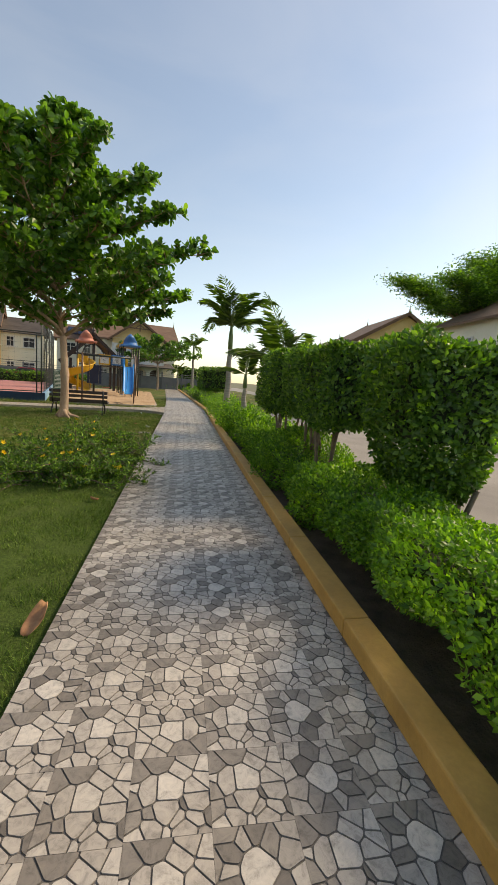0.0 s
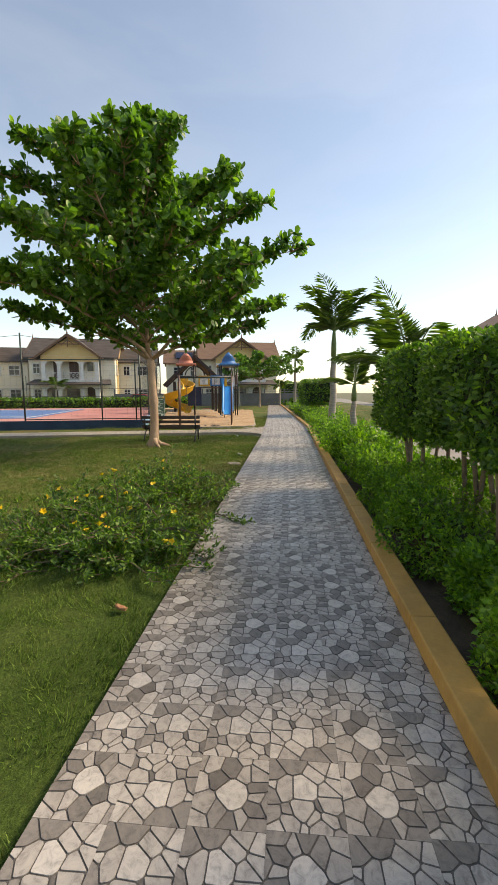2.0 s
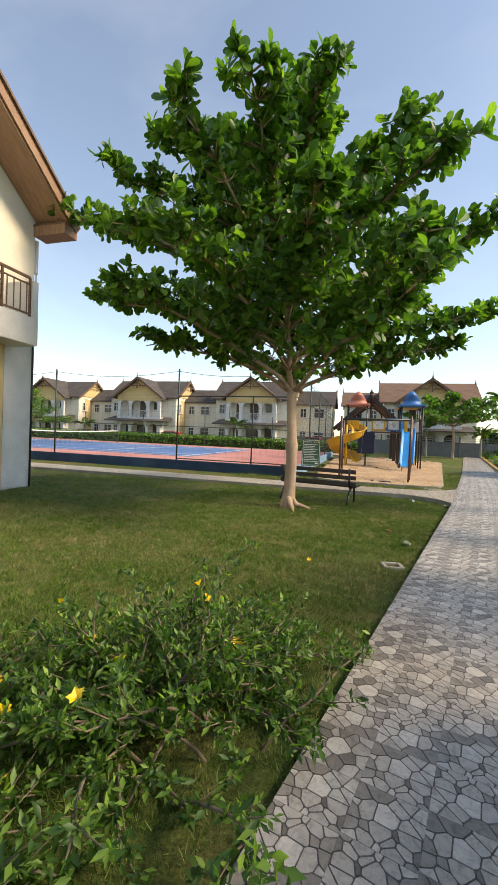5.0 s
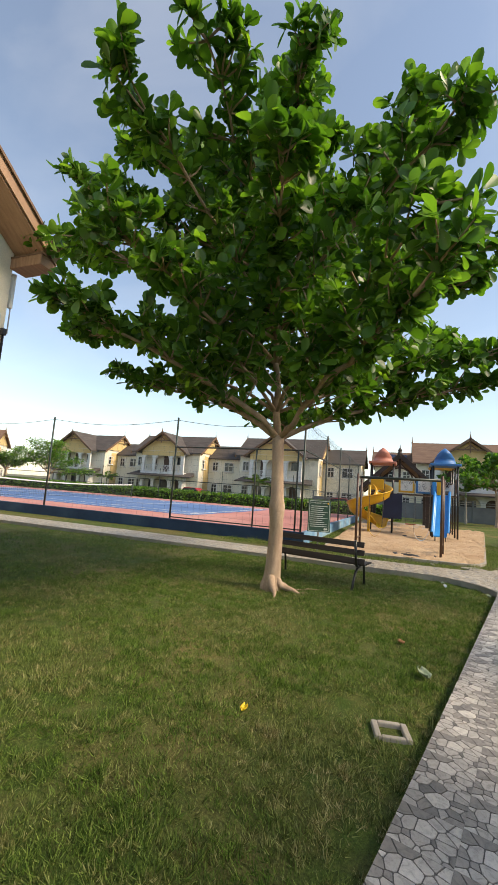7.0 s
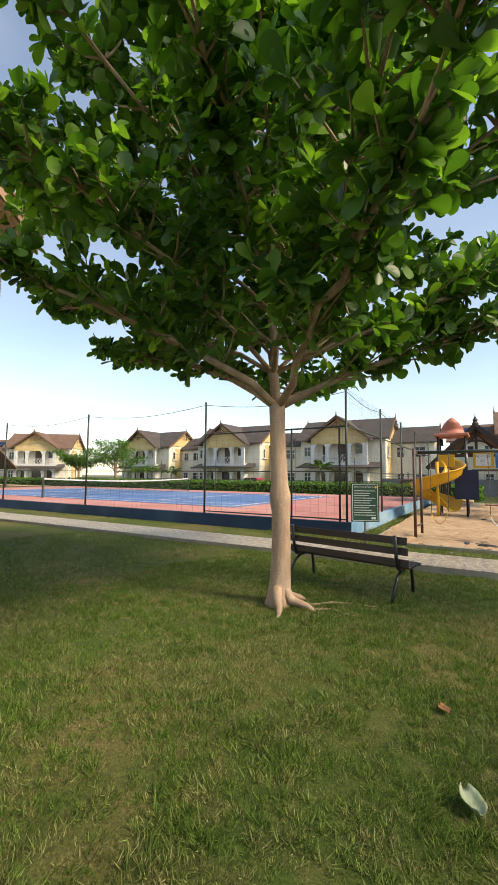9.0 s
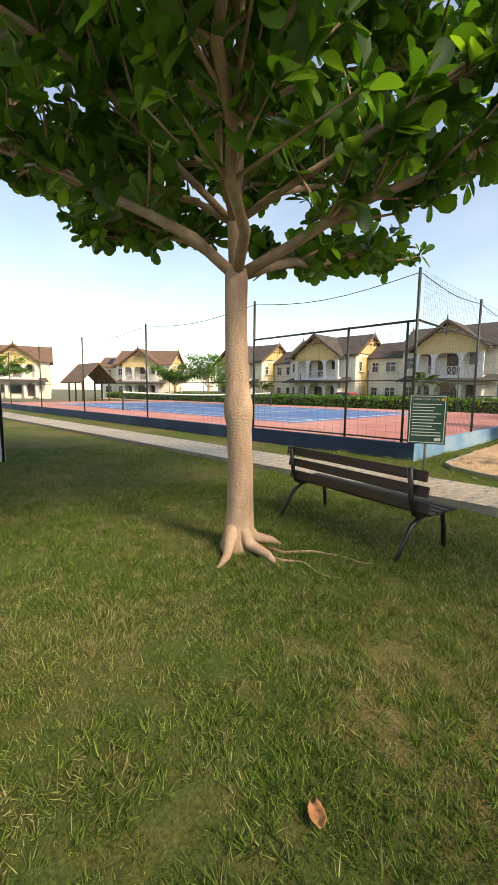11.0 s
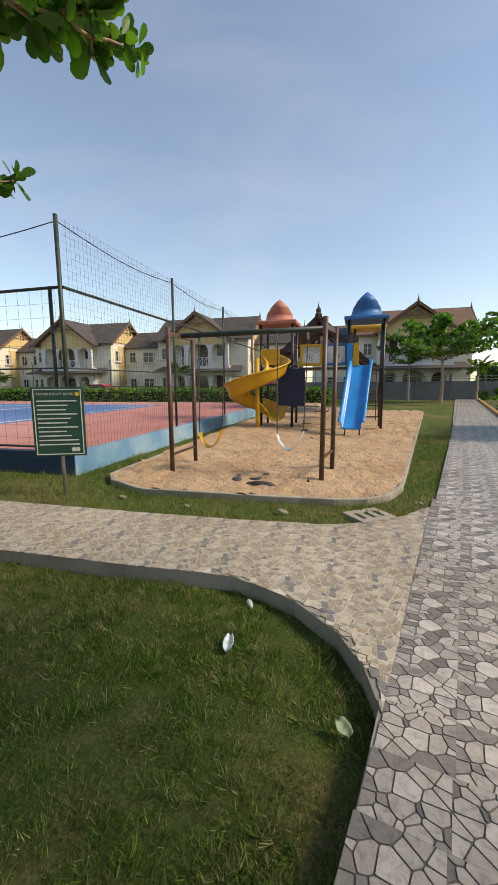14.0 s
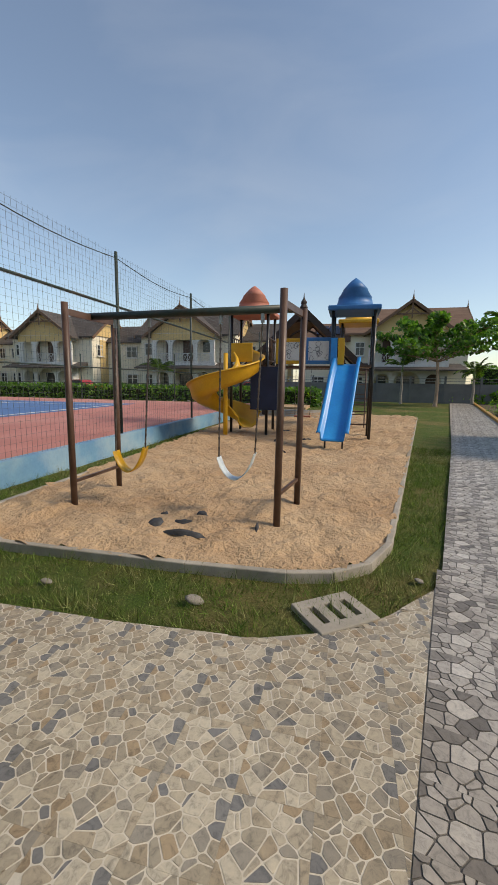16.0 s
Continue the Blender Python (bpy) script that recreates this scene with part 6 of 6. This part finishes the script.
def pit_box():
    b = thing("drain_box", "small broken concrete drain box in the lawn", "drain", pose(-0.73, 13.02, -0.125, 0, 0, 25) @ Matrix.Diagonal((0.66, 0.68, 1, 1)))
    for x, y, sx, sy in ((-0.16, 0, 0.07, 0.32), (0.16, 0, 0.07, 0.32), (0, -0.14, 0.25, 0.06), (0, 0.14, 0.25, 0.06)):
        part("side", Shape().box((x, y, 0.0), (sx, sy, 0.13)), "concrete", b, bevel=0.012)
    part("bottom", Shape().box((0, 0, 0.012), (0.26, 0.24, 0.02)), "black_paint", b)


pit_box()


def drain_cover():
    g = thing("drain_cover", "pale concrete drain slab with three long slots", "drain cover", pose(-0.83, 21.86, -0.055, 0, 0, 50) @ Matrix.Diagonal((0.85, 0.9, 1, 1)))
    # slab pieces leave the slots open
    for x in (-0.225, -0.075, 0.075, 0.225):
        part("bar", Shape().box((x, 0, 0.03), (0.09, 0.24, 0.07)), "concrete", g)
    for y in (-0.16, 0.16):
        part("edge", Shape().box((0, y, 0.032), (0.54, 0.1, 0.07)), "concrete", g, bevel=0.008)
    part("bed", Shape().box((0, 0, -0.03), (0.5, 0.4, 0.04)), "black_paint", g)


drain_cover()
for x, y, r_ in ((-1.75, 21.55, 0.05), (-3.9, 21.2, 0.035), (-0.35, 22.6, 0.03), (-2.9, 21.25, 0.03)):
    s = Shape().lathe([(0.001, -0.6), (0.7, -0.4), (1.0, 0.0), (0.75, 0.4), (0.001, 0.55)], 9)
    ob = part("stone", s, "rock", None, "", True, at=pose(x, y, 0.0, 10, 20, 40) @ Matrix.Diagonal((r_ * 1.5, r_, r_ * 0.9, 1)))
    tagged(ob, "small rounded stone on the grass", "stone", "stones by the sandpit")

# exposed roots round the almond tree
for i, (a, l_) in enumerate(((0.35, 1.0), (0.75, 1.5))):
    ca, sa = math.cos(a), math.sin(a)
    pts = [(-3.55 + ca * (0.25 + l_ * k / 6) + 0.06 * math.sin(k * 1.7 + i), 16.15 + sa * (0.25 + l_ * k / 6) + 0.06 * math.cos(k * 2.1 + i), lawn_z(-3.5, 16.2) + 0.012 - 0.006 * k) for k in range(7)]
    tagged(part("root", Shape().tube(pts, [0.022 * (1 - k / 8) for k in range(7)], 8), "bark", None, "", True), "pale exposed tree root running over the lawn", "root", "roots of the tree")

# thatched hut and low planting at the court's far end
def hut():
    g = thing("garden_hut", "open hut with brown gabled roof beyond the court", "hut", ESTATE @ pose(-41.5, 11.0, 0))
    for x in (-1.8, 0, 1.8):
        for y in (-1.5, 1.5):
            part("post", Shape().box((x, y, 1.2), (0.14, 0.14, 2.6)), "dark_timber", g)
    s = Shape()
    gable_roof(s, -2.4, 2.4, -1.8, 1.8, 2.4, 4.2, "x", 0.14, 0.3)
    part("roof", s, "roof_brown", g)


hut()


def parked_car(m):
    c = thing("parked_car", "red car parked before the houses", "car", m)
    body = [(-2.1, 0.45), (-2.1, 0.8), (-1.2, 0.95), (-0.7, 1.42), (0.75, 1.45), (1.35, 0.98), (2.1, 0.85), (2.12, 0.45)]
    s = Shape()
    n = len(body)
    s.v = [(x, y, z) for y in (-0.8, 0.8) for x, z in body]
    s.f = [tuple(range(n)), tuple(range(2 * n - 1, n - 1, -1))] + [(i, n + i, n + (i + 1) % n, (i + 1) % n) for i in range(n)]
    part("body", s, "car_paint", c, bevel=0.06)
    part("side_window", Shape().prism([(-1.05, 0.98), (-0.66, 1.36), (0.7, 1.38), (1.15, 1.0)], -0.812, 0.812), "glass", c).matrix_local = Matrix.Rotation(radians(90), 4, "X")
    for x in (-1.3, 1.3):
        for y in (-0.72, 0.72):
            part("wheel", Shape().tube([(x, y - 0.1, 0.31), (x, y + 0.1, 0.31)], 0.31, 16), "black_paint", c)


parked_car(ESTATE @ pose(-3.0, 30.5, 0.0))
parked_car(ESTATE @ pose(-20.5, 30.6, 0.0))


# ---- printed stone tiles of the paths ----
def clip(poly, a, b):
    """Keep the part of a convex polygon left of the line a-b."""
    out = []
    for (x1, y1), (x2, y2) in zip(poly, poly[1:] + poly[:1]):
        d1 = (b[0] - a[0]) * (y1 - a[1]) - (b[1] - a[1]) * (x1 - a[0])
        d2 = (b[0] - a[0]) * (y2 - a[1]) - (b[1] - a[1]) * (x2 - a[0])
        if d1 >= 0:
            out.append((x1, y1))
        if (d1 >= 0) != (d2 >= 0):
            f = d1 / (d1 - d2)
            out.append((x1 + (x2 - x1) * f, y1 + (y2 - y1) * f))
    return out


def stone_sites(seed, n, near):
    """Stone centres scattered over a unit tile, none nearer than near."""
    r = random.Random(seed)
    pts, tries = [], 0
    while len(pts) < n and tries < 6000:
        tries += 1
        p = (r.random(), r.random())
        if all(math.hypot(p[0] - q[0], p[1] - q[1]) > near for q in pts):
            pts.append((*p, r.uniform(-0.012, 0.012)))
    return pts


def stone_pattern(pts, seed, gap, tones, first=(1.0, 0.0)):
    """Stones of one printed tile, parted by the joint; sites are (x, y, weight), the first two in tones of their own."""
    r = random.Random(seed)
    cells = []
    for i, p in enumerate(pts):
        poly = [(0.001, 0.001), (0.999, 0.001), (0.999, 0.999), (0.001, 0.999)]
        for j, q in enumerate(pts):
            if i == j:
                continue
            dx, dy = q[0] - p[0], q[1] - p[1]
            l_ = math.hypot(dx, dy)
            k_ = (l_ * l_ + p[2] - q[2]) / (2 * l_) - gap
            mx, my = p[0] + dx / l_ * k_, p[1] + dy / l_ * k_
            poly = clip(poly, (mx, my), (mx - dy, my + dx))
            if len(poly) < 3:
                break
        if len(poly) >= 3:
            # knock the corners off a little, but not where the tile is cut
            soft = []
            for a, b, c_ in zip(poly[-1:] + poly[:-1], poly, poly[1:] + poly[:1]):
                la, lc = math.hypot(a[0] - b[0], a[1] - b[1]) + 1e-6, math.hypot(c_[0] - b[0], c_[1] - b[1]) + 1e-6
                if min(b) < 0.01 or max(b) > 0.99 or min(la, lc) < 0.02:
                    soft.append(b)
                    continue
                k1, k2 = min(0.3, 0.014 / la), min(0.3, 0.014 / lc)
                soft += [(b[0] + (a[0] - b[0]) * k1, b[1] + (a[1] - b[1]) * k1), (b[0] + (c_[0] - b[0]) * k2, b[1] + (c_[1] - b[1]) * k2)]
            cells.append((soft, first[i] if i < 2 else r.choice(tones)))
    return cells


def tile_arrays(cells, place, joint=True, keep=None, sunk=0.004):
    """Verts, faces, tones and material indices for one tile; place maps unit coordinates to the plan."""
    v, f, tone, mi = [], [], [], []

    def trimmed(w):
        if keep is None:
            return w
        outside = [not inside(x, y, keep) for x, y in w]
        if all(outside):
            return []
        if any(outside):
            cx, cy = sum(p[0] for p in w) / len(w), sum(p[1] for p in w) / len(w)
            for a, b in zip(keep, keep[1:] + keep[:1]):
                l2 = (b[0] - a[0]) ** 2 + (b[1] - a[1]) ** 2
                k_ = max(0, min(1, ((cx - a[0]) * (b[0] - a[0]) + (cy - a[1]) * (b[1] - a[1])) / l2))
                if math.hypot(cx - a[0] - k_ * (b[0] - a[0]), cy - a[1] - k_ * (b[1] - a[1])) < 0.22 and len(w) > 2:
                    w = clip(w, a, b)
        return w

    if joint:
        q = trimmed([place(*p) for p in ((0, 0), (1, 0), (1, 1), (0, 1))])
        if len(q) > 2:
            v += [(x, y, -sunk) for x, y in q]
            f.append(tuple(range(len(q))))
            tone.append(0.0)
            mi.append(1)
    for poly, t in cells:
        w = trimmed([place(*p) for p in poly])
        if len(w) < 3:
            continue
        n0, k = len(v), len(w)
        v += [(x, y, 0.0) for x, y in w] + [(x, y, -0.006) for x, y in w]
        f.append(tuple(range(n0, n0 + k)))
        f += [(n0 + k + i, n0 + k + (i + 1) % k, n0 + (i + 1) % k, n0 + i) for i in range(k)]
        tone += [t] * (k + 1)
        mi += [0] * (k + 1)
    return v, f, tone, mi


def tile_mesh(name, v, f, tone, mi, stone, joint):
    me = bpy.data.meshes.new(name)
    me.from_pydata(v, [], f)
    me.materials.append(MAT[stone])
    me.materials.append(MAT[joint])
    me.polygons.foreach_set("material_index", mi)
    at = me.attributes.new("tone", "FLOAT", "FACE")
    at.data.foreach_set("value", tone)
    return me


def joined(pieces):
    v, f, tone, mi = [], [], [], []
    for a, b, c_, d in pieces:
        n = len(v)
        v += a
        f += [tuple(i + n for i in q) for q in b]
        tone += c_
        mi += d
    return v, f, tone, mi


path_ob = bpy.data.objects["path_slab"]
GREY_TONES = (0.1, 0.2, 0.3, 0.38, 0.45, 0.55, 0.65, 0.72, 0.8, 0.9)
BEIGE_TONES = (0.03, 0.25, 0.38, 0.42, 0.48, 0.55, 0.66, 0.72, 0.78, 0.85, 0.95)
BIG = (0.47, 0.56, 0.014)


def big_stone_sites(seed):
    """One large stone with a small one at its corner, the others scattered round them."""
    return [BIG, (0.7, 0.33, -0.012)] + [p for p in stone_sites(seed, 25, 0.13) if math.hypot(p[0] - BIG[0], p[1] - BIG[1]) > 0.24 and math.hypot(p[0] - 0.7, p[1] - 0.33) > 0.12]


GREY = [stone_pattern(big_stone_sites(s), s, 0.011, GREY_TONES) for s in (11, 52)]
BEIGE = [stone_pattern(stone_sites(s, 34, 0.1), s, 0.0105, BEIGE_TONES, (1.0, 0.05)) for s in (5, 37)]
TS = 0.288


def turned(cells, k):
    out = []
    for poly, t in cells:
        p = poly
        for _ in range(k):
            p = [(1 - y, x) for x, y in p]
        out.append((p, t))
    return out


GREY_MESH = [tile_mesh("tile", *tile_arrays(turned(GREY[j], k), lambda u, v: (u - 0.5, v - 0.5)), "grey_stone", "slab") for j in range(2) for k in range(4)]
rt = random.Random(8)
rest = []
COLS = 6
row = 0
y = 1.0
while y < 56.6:
    yc = y + TS / 2
    xl, xr = left_edge(yc) if yc < 19 else (-0.23 if yc < 22.9 else -0.19 + (0.008 * min(yc - 22.9, 8))), kerb_x(yc)
    w = (xr - xl) / COLS
    for i in range(COLS):
        xc = xl + (i + 0.5) * w
        if 2.3 < yc < 16.7:
            ob = new("tile", GREY_MESH[0 if rt.random() < 0.6 else rt.choice((2, 4, 4, 6))])
            ob.matrix_world = pose(xc, yc, 0, 0, 0, -2.3 if yc < 19 else -1.2) @ Matrix.Diagonal((w * 0.998, TS * 0.998, 1, 1))
            ob.parent = path_ob
        else:
            rest.append(tile_arrays(turned(GREY[0 if rt.random() < 0.7 else 1], rt.choice((0, 0, 0, 2))), lambda u, v, xc=xc, yc=yc, w=w: (xc + (u - 0.5) * w, yc + (v - 0.5) * TS)))
    y += TS
ob = new("tile", tile_mesh("tile", *joined(rest), "grey_stone", "slab"))
ob.parent = path_ob
tagged(ob, kind="stuff")

BRANCH = [(-0.23, 19.0), (-0.24, 22.5), (-0.51, 21.97), (-0.85, 21.6), (-1.2, 21.36), (-2.0, 21.12), (-3.2, 20.82), (b1.x, b1.y), (b0.x, b0.y), (-2.4, 19.68), *CORNER[::-1]]
BT = 0.3
near_pieces, far_pieces = [], []
for i in range(-132, 24):
    for j in range(-4, 15):
        c_ = est(i * BT + BT / 2, -3.15 + j * BT + BT / 2)
        if not (-41 < c_.x < 0.3 and 3 < c_.y < 23.5):
            continue
        cells = turned(BEIGE[0 if rt.random() < 0.7 else 1], rt.choice((0, 0, 2)))
        pl = lambda u, v, i=i, j=j: tuple(est((i + u) * BT, -3.15 + (j + v) * BT))[:2]
        arr = tile_arrays(cells, pl, True, BRANCH, 0.0015)
        if not arr[0]:
            continue
        if c_.x > -4.6:
            ob = new("tile", tile_mesh("tile", *arr, "beige_stone", "slab_light"))
            ob.parent = path_ob
        else:
            far_pieces.append(arr)
ob = new("tile", tile_mesh("tile", *joined(far_pieces), "beige_stone", "slab_light"))
ob.parent = path_ob
tagged(ob, kind="stuff")


# ---- grass blades on the lawn beside the walk ----
def blades(name, n, region, x0, x1, y0, y1, zf, lo, hi, label, clumps=0.0):
    x, y_ = RNG.uniform(x0, x1, n), RNG.uniform(y0, y1, n)
    ok = np.array([region(a, b) for a, b in zip(x, y_)])
    x, y_ = x[ok], y_[ok]
    z = np.array([zf(a, b) for a, b in zip(x, y_)])
    m = len(x)
    thick = np.array([noise.noise((a * 1.1, b * 1.1, 9.0)) for a, b in zip(x, y_)])
    tuft = np.array([noise.noise((a * 4.0, b * 4.0, 2.0)) + 0.7 * noise.noise((a * 13.0, b * 13.0, 5.0)) for a, b in zip(x, y_)])
    sway = np.array([noise.noise_vector((a * 2.2, b * 2.2, 7.0)) for a, b in zip(x, y_)])
    ax = RNG.normal(size=(m, 3)) * 0.5 + sway * 0.8
    ax[:, 2] = 0.85
    L = RNG.uniform(lo, hi, m) * np.clip(1.0 + 0.5 * thick + 1.2 * tuft, 0.2, 2.4)
    ob = new(name, leaf_mesh(name, "grass", np.stack([x, y_, z - 0.006], 1), ax, unit(m), L, RNG.uniform(0.0035, 0.0075, m), kind=(BLADE, BLADE_F)))
    return tagged(ob, label, "grass", "", "stuff")


def on_lawn(x, y):
    edge = left_edge(y) if y < 19 else -0.25
    if x > edge - 0.01 or (abs(x + 0.73) < 0.17 and abs(y - 13.02) < 0.16):
        return False
    if y > 18.5 and inside(x, y, PATH_POLY):
        return False
    return ((Vector((x, y, 0)) - Vector((-5.8, 22.0, 0))).dot(Vector((-0.216, 0.976, 0))) < -3.0)


def tufts(name, n, per, x0, x1, y0, y1, lo, hi, label):
    """Longer blades leaning out of many small clumps."""
    x, y_ = RNG.uniform(x0, x1, n), RNG.uniform(y0, y1, n)
    ok = np.array([on_lawn(a, b) and noise.noise((a * 1.7, b * 1.7, 3.0)) > -0.25 for a, b in zip(x, y_)])
    x, y_ = np.repeat(x[ok], per), np.repeat(y_[ok], per)
    m = len(x)
    size = np.repeat(RNG.uniform(0.5, 1.25, m // per), per)
    a, r = RNG.uniform(0, 2 * np.pi, m), np.abs(RNG.normal(size=m)) * 0.022 * size
    x, y_ = x + r * np.cos(a), y_ + r * np.sin(a)
    lean = np.repeat(RNG.normal(size=(m // per, 3)) * 0.35, per, 0)
    ax = np.stack([np.cos(a), np.sin(a), np.zeros(m)], 1) * RNG.uniform(0.2, 1.1, (m, 1)) + lean
    ax[:, 2] = 0.8
    z = np.array([lawn_z(p, q) for p, q in zip(x, y_)]) - 0.006
    L = RNG.uniform(lo, hi, m) * size
    ob = new(name, leaf_mesh(name, "grass", np.stack([x, y_, z], 1), ax, unit(m), L, RNG.uniform(0.004, 0.008, m), kind=(BLADE, BLADE_F)))
    return tagged(ob, label, "grass", "", "stuff")


blades("grass", 480000, on_lawn, -6.5, -0.2, 9.5, 20.0, lawn_z, 0.02, 0.055, "short lawn grass, green with dry blades")
blades("grass", 130000, on_lawn, -4.5, -0.4, 3.0, 9.5, lawn_z, 0.022, 0.058, "short lawn grass beside the path")
blades("grass", 110000, on_lawn, -12.0, -6.5, 8.0, 20.0, lawn_z, 0.03, 0.07, "short lawn grass towards the house")
tufts("grass_tuft", 9000, 20, -6.0, -0.2, 9.5, 20.0, 0.035, 0.085, "tufts of longer green and straw-coloured grass")


def strip(x, y):
    if inside(x, y, PATH_POLY) or inside(x, y, SAND):
        return False
    loc = ESTATE.inverted() @ Vector((x, y, 0))
    return not (loc.x < 0.2 and loc.y > -0.2) and x < 0.0


blades("grass", 170000, strip, -8.0, -0.1, 20.6, 30.0, lambda x, y: lawn_z(x, y) if y < 24 else -0.05, 0.045, 0.105, "longer green grass round the sandpit")
